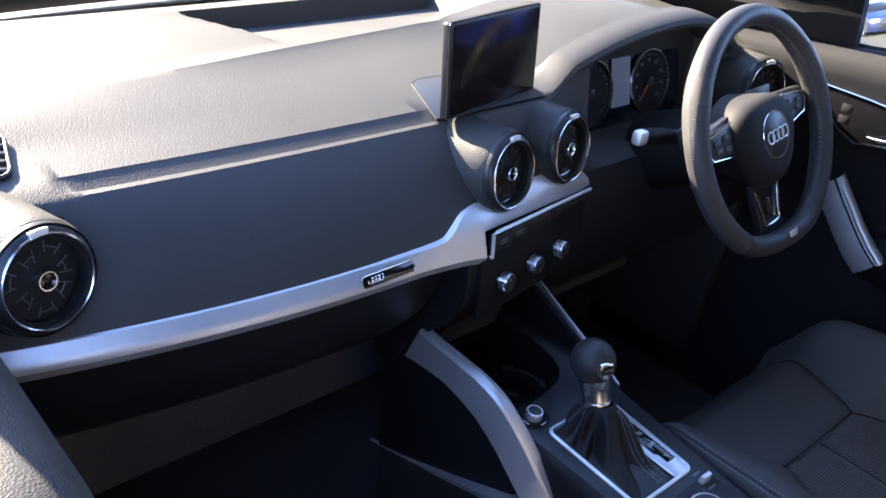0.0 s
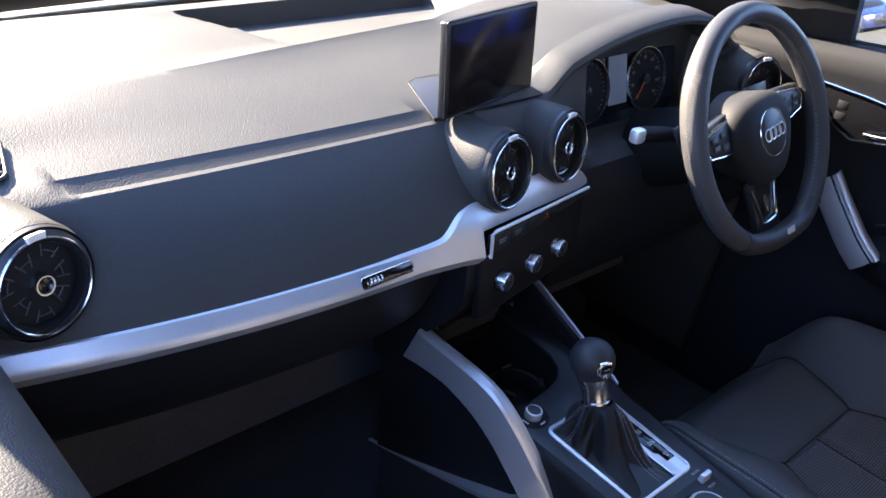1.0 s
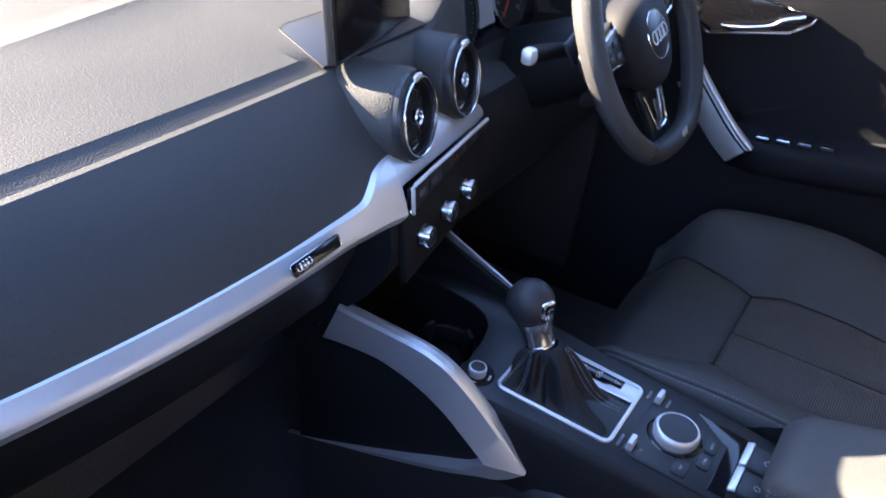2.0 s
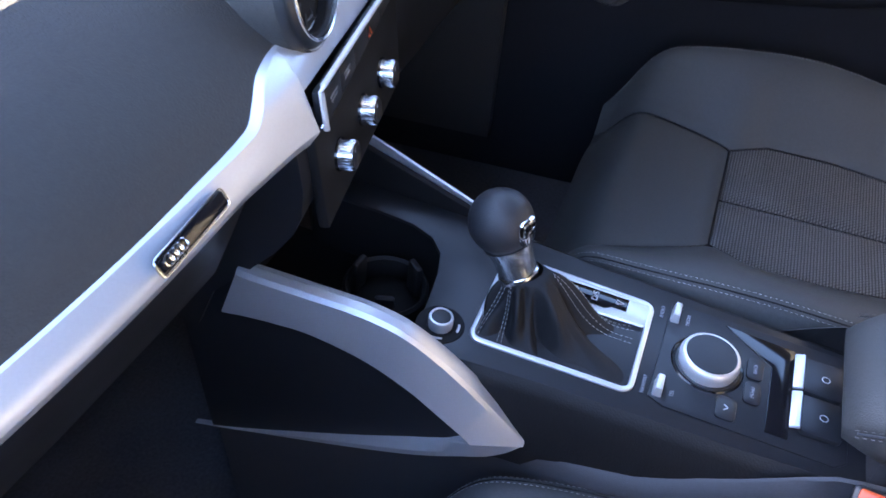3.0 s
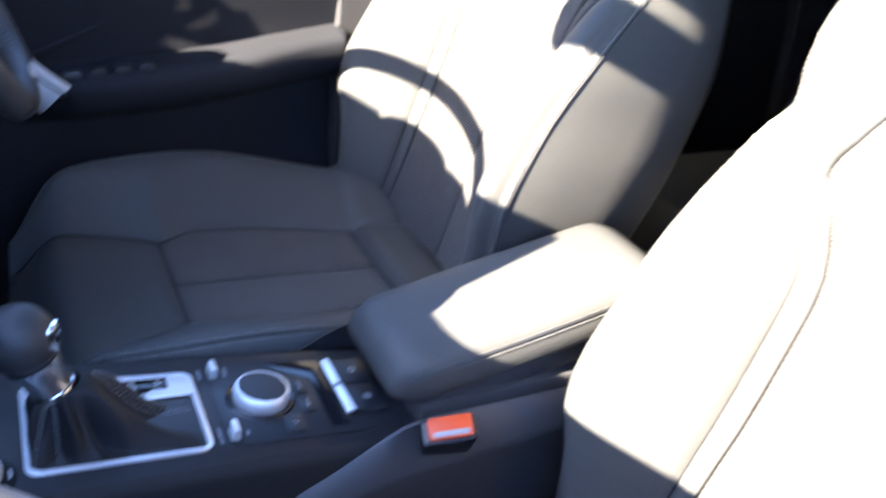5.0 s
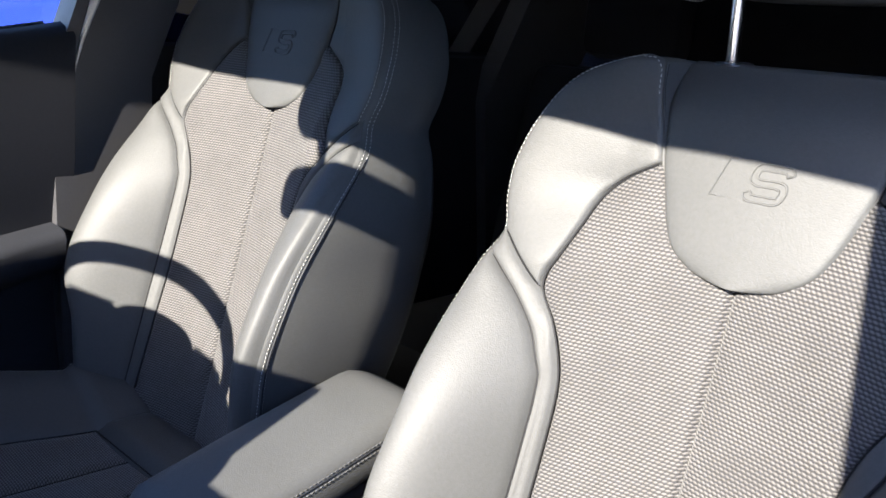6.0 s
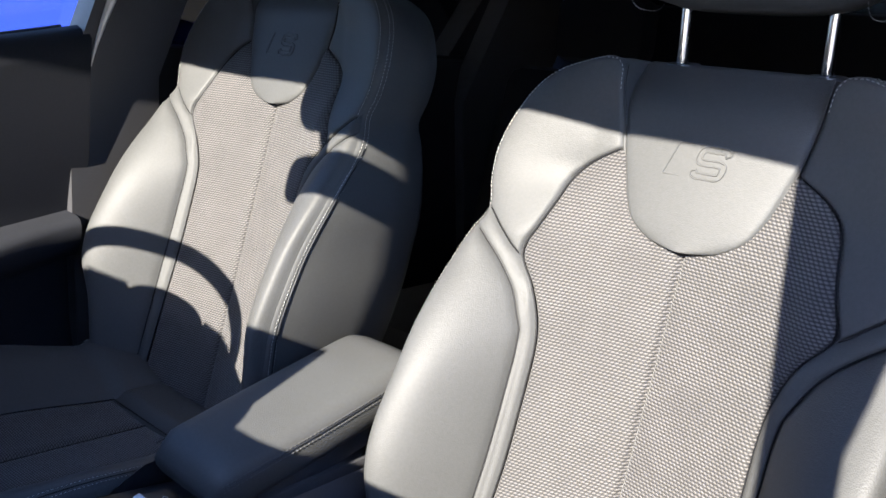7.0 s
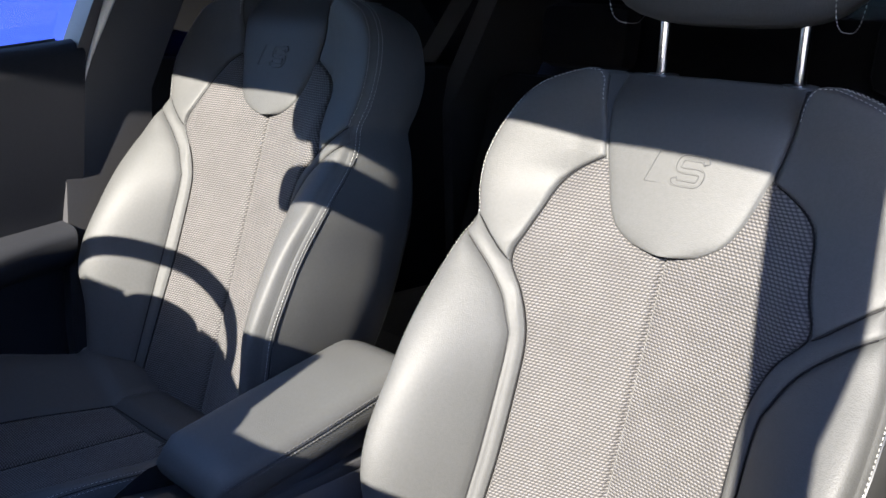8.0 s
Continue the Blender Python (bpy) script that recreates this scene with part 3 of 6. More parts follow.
# pop-up display
disp_m = frame_at((-0.0045, 0.306, 1.0318), (0.19, -1, 0.06))
display = thing("pop_up_display", "flat black pop-up display standing on the dashboard", "display")
part("housing", slab(rounded(0.198, 0.1176, 0.004), 0.010, disp_m @ Matrix.Translation((0, 0, -0.010)), 0.0015), SATIN, display, "thin dark display housing")
part("screen", slab(rounded(0.187, 0.109, 0.003), 0.0012, disp_m @ Matrix.Translation((0.003, 0, 0.0003)), 0.0004), SCREEN, display, "switched-off gloss black screen")
part("edge_frame", tube([disp_m @ Vector((p[0], p[1], 0.0)) for p in rounded(0.1975, 0.1171, 0.004)], 0.0009, 6, True), DARK_CHROME, display, "thin metal edge")
LID = [(-0.104, -0.034), (0.095, -0.034), (0.128, 0.020), (0.125, 0.060), (-0.058, 0.062), (-0.072, 0.054)]
LID_M = frame_at((0.0, 0.332, 0.9745), (0.0, -0.17, 1))
part("lid", slab(LID, 0.003, LID_M, 0.001), SATIN, display, "flat lid plate behind the screen")
part("lid_gap", tube([LID_M @ Vector((x, y, 0.0018)) for x, y in LID], 0.0014, 6, True), VOID, display, "dark gap round the lid")


# instrument cluster behind the wheel
cluster = thing("instrument_cluster", "dark instrument cluster with two round dials", "instrument cluster")
cm = frame_at((0.345, 0.355, 0.930), (0, -1, 0.22))
part("panel", slab(rounded(0.33, 0.125, 0.03), 0.004, cm @ Matrix.Translation((0, 0, -0.006)), 0.001), GLOSS, cluster)
for dx, nm in ((-0.078, "rev_counter"), (0.075, "speedometer")):
    dial = part(nm, spun([(0.0, 0.0), (0.049, 0.0), (0.052, 0.004)], 48, cm @ Matrix.Translation((dx, 0, 0))), VOID, cluster, "round black dial with pale figures")
    part("bezel", spun([(0.0505, 0.002), (0.0512, 0.006), (0.0525, 0.006), (0.053, 0.002)], 56, cm @ Matrix.Translation((dx, 0, 0))), CHROME, dial, "thin chrome bezel")
    for k in range(29):
        a = radians(225 - 270 * k / 28)
        long = 0.006 if k % 2 == 0 else 0.003
        part("tick", slab([(0.046 - long, -0.0004), (0.046, -0.0004), (0.046, 0.0004), (0.046 - long, 0.0004)], 0.0006, cm @ Matrix.Translation((dx, 0, 0.0008)) @ Matrix.Rotation(a, 4, "Z")), PRINT, dial)
    part("needle", slab([(-0.008, -0.0012), (0.04, -0.0005), (0.04, 0.0005), (-0.008, 0.0012)], 0.0012, cm @ Matrix.Translation((dx, 0, 0.003)) @ Matrix.Rotation(radians(228), 4, "Z")), RED, dial, "red needle at rest")
    part("needle_cap", spun([(0.008, 0.002), (0.008, 0.006), (0.006, 0.0075), (0, 0.0075)], 24, cm @ Matrix.Translation((dx, 0, 0))), SATIN, dial)
part("info_screen", slab(rounded(0.047, 0.078, 0.002), 0.002, cm @ Matrix.Translation((0.0, 0.008, 0.0))), material("grey_lcd", (0.32, 0.34, 0.38), 0.25, vary=0.05), cluster, "pale grey information screen, switched off")


def lettering(body, height, m, material_, name="lettering", parent=None):
    """Raised print in the built-in font, turned into a mesh."""
    cu = bpy.data.curves.new(name, "FONT")
    cu.body, cu.size, cu.align_x, cu.align_y, cu.extrude = body, height, "CENTER", "CENTER", 0.0002
    ob = bpy.data.objects.new(name, cu)
    me = bpy.data.meshes.new_from_object(ob)
    bpy.data.objects.remove(ob)
    me.materials.clear()
    me.materials.append(material_)
    me.transform(m)
    res = new(name, me)
    res.parent = parent
    return res


for k, fig in enumerate(range(0, 161, 20)):
    a = radians(225 - 270 * k / 8)
    lettering(str(fig), 0.0075, cm @ Matrix.Translation((0.075 + 0.0345 * math.cos(a), 0.0345 * math.sin(a), 0.0012)), PRINT, "figure", cluster)

# middle stack: switch row, heater knobs
sm = frame_at((0.004, 0.2015, 0.80), (math.sin(radians(9.4)), -math.cos(radians(9.4)), 0.05))
stack = thing("climate_panel", "black heater panel with three silver knobs", "climate panel")
part("face", slab([(-0.112, 0.030), (0.13, 0.05), (0.135, 0.03), (0.128, -0.05), (0.122, -0.060), (-0.112, -0.060)], 0.010, sm @ Matrix.Translation((0, 0, -0.012)), 0.003), VOID, stack, "matt black panel")
rings = []
for z in (0.838, 0.82, 0.79, 0.765, 0.745, 0.72, 0.69, 0.65, 0.60):
    back = 0.05 * (z - 0.80) + 0.14 * (1 - smooth(0.60, 0.80, z)) ** 1.3
    rings.append([(-0.127, 0.190 + back, z), (0.128, 0.229 + back, z), (0.128, 0.36, z), (-0.127, 0.36, z)])
part("stack_cheek", capped(rings), SATIN, stack, "smooth dark panel below the heater knobs", crisp=30)
for k in range(6):
    x0, x1 = -0.101 + 0.0385 * k, -0.101 + 0.0385 * (k + 1) - 0.0008
    g = 0.055
    part("switch", slab([(x0, 0.0325 + g * (x0 + 0.1)), (x1, 0.0325 + g * (x1 + 0.1)), (x1, 0.058 - 0.03 * (x1 + 0.1)), (x0, 0.058 - 0.03 * (x0 + 0.1))], 0.010, sm @ Matrix.Translation((0, 0, -0.004)), 0.0012), SATIN, stack, "flat black switch")
part("pin_strip", tube([sm @ Vector((-0.103, 0.029, 0.0)), sm @ Vector((0.0, 0.034, 0.0)), sm @ Vector((0.13, 0.042, 0.0))], 0.0009, 6), CHROME, stack, "thin chrome line")
part("switch_frame", tube([sm @ Vector(q) for q in ((-0.1035, 0.029, 0.005), (-0.1035, 0.0605, 0.005), (-0.098, 0.0625, 0.005), (0.0, 0.0585, 0.005), (0.128, 0.0535, 0.005))], 0.0024, 8), ALLOY, stack, "thin bright line round the switch row")
part("hazard_mark", tube([sm @ Vector((0.018 + 0.005 * math.cos(radians(90 + 120 * a)), 0.046 + 0.005 * math.sin(radians(90 + 120 * a)), 0.0066)) for a in range(3)], 0.0005, 5, True), RED, stack)
for k, dx in enumerate((-0.067, 0.001, 0.065)):
    km = sm @ Matrix.Translation((dx, -0.018, -0.003))
    knob = part("knob", spun([(0.0130, -0.002), (0.0130, 0.003), (0.0124, 0.0045), (0.0122, 0.0135), (0.0116, 0.0148), (0.0100, 0.0150), (0.0095, 0.0138), (0.0, 0.0136)], 40, km), KNOB_METAL, stack, "ribbed silver knob")
    part("knob_grip", joined(*[block(0.0008, 0.0008, 0.008, km @ Matrix.Rotation(2 * math.pi * q / 30, 4, "Z") @ Matrix.Translation((0.0123, 0, 0.005)), 0.0002) for q in range(30)]), KNOB_METAL, knob, "fine grip ribs")
    part("knob_cap", spun([(0.0108, 0.0149), (0.0100, 0.0153), (0.0096, 0.0150), (0.005, 0.0142), (0, 0.0142)], 32, km), SATIN, knob)
    part("knob_ring", spun([(0.0142, -0.001), (0.0142, 0.002), (0.0136, 0.003), (0.0128, 0.002)], 40, km), GLOSS, knob)
    part("pointer", block(0.0012, 0.006, 0.0006, km @ Matrix.Translation((0, 0.006, 0.0141)), 0.0001), MARK, knob)
for k, dx in enumerate((-0.08, -0.046)):
    part("switch_print", joined(*[block(w, 0.0022, 0.0005, sm @ Matrix.Translation((dx - 0.002, 0.048 - 0.004 * j, 0.0062)), 0.0001) for j, w in enumerate((0.016, 0.013))]), PRINT, stack)
part("socket", spun([(0.006, 0.0), (0.006, 0.004), (0.005, 0.0045), (0.004, 0.002), (0, 0.002)], 24, frame_at((-0.104, 0.258, 0.690), (0.1, -1, 0.5))), DARK_CHROME, stack, "small chrome-rimmed socket")

# ---- centre console ----
CON = Matrix.Translation((0, 0, 0.6035)) @ Matrix.Rotation(math.atan(0.105), 4, "X")
console = thing("centre_console", "black centre console with silver-framed gear selector", "console")


def con_profile(v):
    """Half width and depth of the console body along its length."""
    hw = lerp([(-0.30, 0.078), (-0.2, 0.082), (0.0, 0.09), (0.1, 0.098), (0.16, 0.102), (0.34, 0.108)], v)
    return hw


# upper skin with the cup tray left open
TRAY = [(-0.096, 0.30), (-0.095, 0.20), (-0.094, 0.124), (-0.065, 0.124), (0.0, 0.132), (0.028, 0.14), (0.045, 0.155), (0.055, 0.18), (0.058, 0.22), (0.058, 0.295)]
skin = []
for j in range(29):
    v = -0.275 + 0.0146 * j
    hw = con_profile(v)
    skin.append([CON @ Vector((u, v, w)) for u, w in ((-hw - 0.012, -0.10), (-hw - 0.008, -0.05), (-hw - 0.003, -0.012), (-hw + 0.001, -0.004), (-hw + 0.006, 0.0))])
part("side_skin", sheet(skin), GAITER, console, "black padded console side")
skin = []
for j in range(29):
    v = -0.275 + 0.0146 * j
    hw = con_profile(v)
    skin.append([CON @ Vector((u, v, w)) for u, w in ((hw + 0.012, -0.10), (hw + 0.008, -0.05), (hw + 0.003, -0.012), (hw - 0.001, -0.004), (hw - 0.006, 0.0))])
part("side_skin", sheet(skin), GAITER, console, "black padded console side")
top_outline = [(0.09, 0.30), (0.0935, 0.14), (0.084, 0.0), (0.076, -0.2), (0.072, -0.272), (-0.072, -0.272), (-0.076, -0.2), (-0.084, 0.0), (-0.0925, 0.118)] + TRAY[2:]
part("top_plate", slab(top_outline, 0.006, CON @ Matrix.Translation((0, 0, -0.006)), 0.001), SATIN, console, "flat satin black top plate")
# tray and cup well
tray_rows = [[CON @ Vector((p[0], p[1], -0.004)) for p in TRAY], [CON @ Vector((p[0] * 0.96, p[1] + (0.004 if p[1] < 0.2 else 0), -0.075)) for p in TRAY]]
tray = part("tray", joined(sheet(tray_rows), sheet([[CON @ Vector((u, v, -0.073)) for u in (-0.08, 0.07)] for v in (0.12, 0.32)])), VOID, console, "deep black tray with cup holder")
part("cup_ring", spun([(0.044, -0.068), (0.044, -0.046), (0.041, -0.043), (0.038, -0.046), (0.037, -0.068)], 40, CON @ Matrix.Translation((0.004, 0.185, 0))), GAITER, tray, "dark cup ring")
for a in (200, 320, 80):
    part("cup_clip", block(0.02, 0.008, 0.04, CON @ Matrix.Translation((0.004 + 0.033 * math.cos(radians(a)), 0.185 + 0.033 * math.sin(radians(a)), -0.068)) @ Matrix.Rotation(radians(a + 90), 4, "Z"), 0.003), GAITER, tray)
# lower sides down to the floor, with a sloping ledge that climbs towards the armrest
for side in (-1, 1):
    low = []
    for j in range(40):
        v = -0.50 + 0.0215 * j
        hw = con_profile(max(v, -0.28))
        zt = lerp([(-0.5, 0.602), (-0.25, 0.602), (-0.235, 0.597), (-0.18, 0.566), (-0.13, 0.543), (-0.09, 0.531), (0.0, 0.525), (0.10, 0.53), (0.15, 0.60)], v)
        zb = lerp([(-0.5, 0.575), (-0.39, 0.565), (-0.25, 0.552), (-0.19, 0.540), (-0.09, 0.515), (0.03, 0.50), (0.15, 0.50)], v)
        k = 1 - smooth(-0.06, 0.03, v)
        low.append([(side * (hw + 0.0065), v, zt), (side * (hw + 0.0085 + 0.001 * k), v, zt - 0.002), (side * (hw + 0.009 + 0.013 * k), v, zb + 0.003), (side * (hw + 0.0095 + 0.014 * k), v, zb - 0.004), (side * (hw + 0.0095 + 0.011 * k), v, zb - 0.012), (side * (hw + 0.009 + 0.006 * k), v, 0.35), (side * (hw + 0.010 + 0.008 * k), v, 0.21)])
    part("lower_side", sheet(low), PLASTIC, console, "hard black lower console side")
for side in (-1, 1):
    ln = []
    for j in range(20):
        v = -0.26 + 0.018 * j
        ln.append(CON @ Vector((side * (con_profile(v) + 0.0005), v, -0.010)))
    part("edge_line", tube(ln, 0.0008, 5), SATIN, console)

# gear selector
sel = part("selector_frame", capped([[CON @ Vector((q[0] * (1 + 0.35 * q[1]) - 0.004, q[1] + 0.003, w)) for q in rounded(0.120 - 2 * i, 0.152 - 2 * i, max(0.012 - i, 0.004))] for i, w in ((0.0, -0.002), (0.0, 0.0022), (0.0012, 0.0032), (0.0042, 0.0032), (0.0052, 0.001), (0.0054, -0.004))]), ALLOY, console, "bright silver gear selector frame")
part("gate_plate", slab([(0.0485, -0.0685), (0.0535, 0.074), (0.020, 0.074), (0.017, 0.03), (0.0205, -0.02), (0.0215, -0.0685)], 0.003, CON @ Matrix.Translation((0, 0, -0.0005)), 0.0006), ALLOY, sel, "silver gate plate")
gate = part("gate_mark_plate", slab([(0.0465, -0.048), (0.0465, 0.062), (0.041, 0.070), (0.030, 0.070), (0.0295, 0.012), (0.0265, 0.006), (0.0265, -0.028), (0.031, -0.034), (0.031, -0.048)], 0.0016, CON @ Matrix.Translation((0, 0, 0.0024)), 0.0004), GLOSS, sel, "black plate with gear letters")
for k, txt in enumerate(("P", "R", "N", "D/S")):
    lettering(txt, 0.0095 if k < 3 else 0.0085, CON @ Matrix.Translation((0.0385 - (0.0015 if k == 3 else 0), 0.048 - 0.0215 * k, 0.0043)), MARK, "gear_letter", gate)
part("gate_arrow", tube([CON @ Vector((0.0385 + dx, -0.040 + dy, 0.0042)) for dx, dy in ((-0.003, 0.003), (0.003, 0.003), (0, -0.004))], 0.0005, 4, True), MARK, gate)
part("gate_lip", tube([CON @ Vector((u, v, 0.0028)) for u, v in ((0.0145, 0.06), (0.0150, 0.02), (0.0185, -0.03), (0.0200, -0.066))], 0.0016, 6), ALLOY, sel)

lever = thing("gear_lever", "black leather gear lever knob over a stitched leather gaiter", "gear lever")
STEM = Vector((-0.0058, 0.0498))
corner = rounded(0.080, 0.141, 0.010, 20)
outline = [Vector((q[0] * (1 + 0.2 * q[1]) - 0.0195, q[1] + 0.003)) for q in corner]
base = []
for p, q in zip(outline, outline[1:] + outline[:1]):
    steps = max(1, round((q - p).length / 0.0022))
    base += [p.lerp(q, j / steps) for j in range(steps)]
rows = []
N = len(base)
LEVELS = 30
for j in range(LEVELS + 1):
    k = j / LEVELS
    row = []
    for i, bp in enumerate(base):
        a = math.atan2(bp.y - 0.025, bp.x + 0.012)
        rear = max(0.0, -math.sin(a)) + 0.8 * max(0.0, math.cos(a))
        fold = 0.0058 * math.sin(6 * a + 1.0 + 2.0 * k) + 0.0030 * math.sin(13 * a - 3.0 * k + 2.0)
        fold *= math.sin(math.pi * min(1.0, k * 1.08)) ** 0.9
        target = STEM + Vector((math.cos(a), math.sin(a))) * 0.0160
        pull = k ** (0.85 + 0.12 * rear)
        p = bp.lerp(target, pull)
        d = p - STEM
        p = STEM + d * (1 + fold / max(d.length, 0.015))
        h = -0.001 + 0.045 * smooth(0.02, 1.0, k) ** (1.0 + 0.95 * rear) + 0.55 * fold - 0.38 * k**3 * (p.y - STEM.y) + 0.002 * k**3
        row.append(CON @ Vector((p.x, p.y, max(h, -0.001) if k > 0.02 else -0.001)))
    rows.append(row)
part("gaiter", sheet(rows, True), GAITER, lever, "creased black leather gaiter", crisp=70)
for a0 in (-84, -80.5, -74, -70.5, 128, 133, 150, 155):
    i = min(range(N), key=lambda q: abs(((math.atan2(base[q].y - 0.025, base[q].x + 0.012) - radians(a0) + math.pi) % (2 * math.pi)) - math.pi))
    part("stitching", stitches([r[i] + Vector((-0.0002, 0, 0.0011)) for r in rows[2:LEVELS - 2]], 0.0030, 0.0016, 0.00032), THREAD, lever, "pale gaiter stitching")
stem = frame_at((STEM.x, STEM.y, 0.650), (0.07, 0.40, 1))
part("collar", spun([(0.0170, -0.006), (0.0192, -0.003), (0.0195, 0.0), (0.0192, 0.003), (0.0180, 0.004), (0.0180, 0.012), (0.0192, 0.022), (0.0212, 0.030), (0.0228, 0.034), (0.0, 0.037)], 44, stem), KNOB_METAL, lever, "bright metal collar")
knob_rows = [(0.0, 0.0860)] + [(0.0295 * math.sin(radians(a)) ** 0.95, 0.0565 + 0.0295 * math.cos(radians(a))) for a in range(6, 134, 5)] + [(0.0200, 0.034)]
part("knob", spun(knob_rows, 56, stem), KNOB_SKIN, lever, "perforated black leather knob")
BADGE = frame_at(stem @ Vector((0, 0, 0.0590)) + 0.0236 * Vector((-0.30, -0.95, 0.06)), (-0.30, -0.95, 0.06), (0.0, 0.05, 1))
clip = part("knob_clip", slab([(-0.008, -0.014), (0.008, -0.014), (0.0120, -0.002), (0.0095, 0.011), (-0.0095, 0.011), (-0.0120, -0.002)], 0.008, BADGE, 0.003), CHROME, lever, "chrome badge on the knob")
part("badge_recess", slab([(-0.0075, -0.004), (0.0075, -0.004), (0.0065, 0.008), (-0.0065, 0.008)], 0.0012, BADGE @ Matrix.Translation((0, 0, 0.0075)), 0.0004), GLOSS, clip)
part("badge_bar", block(0.009, 0.0022, 0.0008, BADGE @ Matrix.Translation((0, 0.002, 0.0086)), 0.0002), CHROME, clip)

# start switch, menu dial, toggles, parking brake
SW = CON @ Matrix.Translation((-0.060, 0.106, 0))
start = part("start_switch", spun([(0.0112, 0.0), (0.0116, 0.003), (0.0116, 0.0095), (0.0108, 0.0115), (0.0092, 0.0118), (0.0088, 0.0108), (0, 0.0108)], 40, SW), ALLOY, console, "round silver start switch")
part("start_cap", spun([(0.0090, 0.0110), (0.005, 0.0114), (0, 0.0114)], 32, SW), SATIN, start)
part("start_ring", spun([(0.0225, 0.0), (0.0222, 0.0009), (0.0125, 0.0009), (0.0118, -0.0005)], 48, SW), VOID, start, "black ring round the switch")
part("start_print", joined(*[block(0.0022, 0.0062, 0.0003, SW @ Matrix.Rotation(radians(a), 4, "Z") @ Matrix.Translation((0.0172, 0, 0.0010)), 0.0001) for a in (182, 196, 270, 282)]), MARK, start)

unit = part("control_unit", slab([(0.066, -0.088), (0.066, -0.245), (0.058, -0.256), (-0.054, -0.256), (-0.062, -0.245), (-0.0625, -0.10), (-0.056, -0.086)], 0.0028, CON @ Matrix.Translation((0, 0, -0.001)), 0.0012), SATIN, console, "satin black control unit")
dm = CON @ Matrix.Translation((0.002, -0.130, 0.0))
dial = part("menu_dial", spun([(0.0262, 0.0), (0.0268, 0.003), (0.0276, 0.0085), (0.0274, 0.0115), (0.0262, 0.0148), (0.0246, 0.0163), (0.0234, 0.0165), (0.0228, 0.0158), (0, 0.0156)], 64, dm), LIP, unit, "large menu dial with a bright silver rim")
part("dial_cap", spun([(0.0230, 0.0157), (0.0224, 0.0167), (0.010, 0.0172), (0, 0.0173)], 48, dm), SATIN, dial, "smooth black dial top")
part("dial_base", spun([(0.0335, 0.0016), (0.0318, 0.0030), (0.0272, 0.0010)], 56, dm), GLOSS, unit, "dark well round the dial")
for (kx, ky), (kw, kh) in (((-0.042, -0.152), (0.026, 0.018)), ((-0.015, -0.172), (0.026, 0.015)), ((0.014, -0.172), (0.026, 0.015))):
    part("key", slab(rounded(kw, kh, 0.005), 0.003, CON @ Matrix.Translation((kx, ky, 0.0008)), 0.001), SATIN, unit, "flat black key")
part("slope", slab([(0.058, -0.140), (0.054, -0.206), (-0.052, -0.206), (-0.052, -0.186), (0.024, -0.186)], 0.003, CON @ Matrix.Translation((0, 0, -0.0002)), 0.001), GLOSS, unit, "dark sloping well before the brake switches")
for u, v, front, back in ((0.048, -0.093, "RADIO", "MEDIA"), (-0.046, -0.093, "NAV/MAP", "TEL")):
    part("toggle", slab([(-0.0045, 0), (0.0045, 0), (0.003, 0.013), (-0.003, 0.013)], 0.018, CON @ Matrix.Translation((u + 0.009, v, 0.0)) @ Matrix(((0, 0, -1, 0), (1, 0, 0, 0), (0, 1, 0, 0), (0, 0, 0, 1))), 0.0015), ALLOY, unit, "small silver toggle")
    lettering(front, 0.0050, CON @ Matrix.Translation((u, v + 0.0125, 0.0022)), SOFT_MARK, "word", unit)
    lettering(back, 0.0050, CON @ Matrix.Translation((u, v - 0.0125, 0.0022)), SOFT_MARK, "word", unit)
lettering("MENU", 0.0046, CON @ Matrix.Translation((-0.015, -0.172, 0.0042)), SOFT_MARK, "word", unit)
lettering("BACK", 0.0046, CON @ Matrix.Translation((0.014, -0.172, 0.0042)), SOFT_MARK, "word", unit)
part("key_symbol", tube(along([CON @ Vector((-0.042 + dx, -0.152 + dy, 0.0040)) for dx, dy in ((-0.003, 0.002), (0.0, -0.0015), (0.003, 0.002))], 8), 0.0005, 4), MARK, unit)
for u in (0.0265, -0.019):
    bt = part("brake_switch", slab(rounded(0.0425, 0.036, 0.005), 0.009, CON @ Matrix.Translation((u, -0.231, -0.002)), 0.002), SATIN, unit, "black parking brake switch")
    part("switch_lip", slab([(-0.0205, -0.0045), (0.0205, -0.0045), (0.0205, 0.0045), (-0.0205, 0.0045)], 0.004, CON @ Matrix.Translation((u, -0.210, 0.0050)) @ Matrix.Rotation(radians(-22), 4, "X"), 0.001), LIP, bt, "bright chrome switch lip")
    part("switch_symbol", tube([CON @ Vector((u + 0.0035 * math.cos(a * math.pi / 6), -0.233 + 0.0035 * math.sin(a * math.pi / 6), 0.0072)) for a in range(12)], 0.0004, 4, True), MARK, bt)


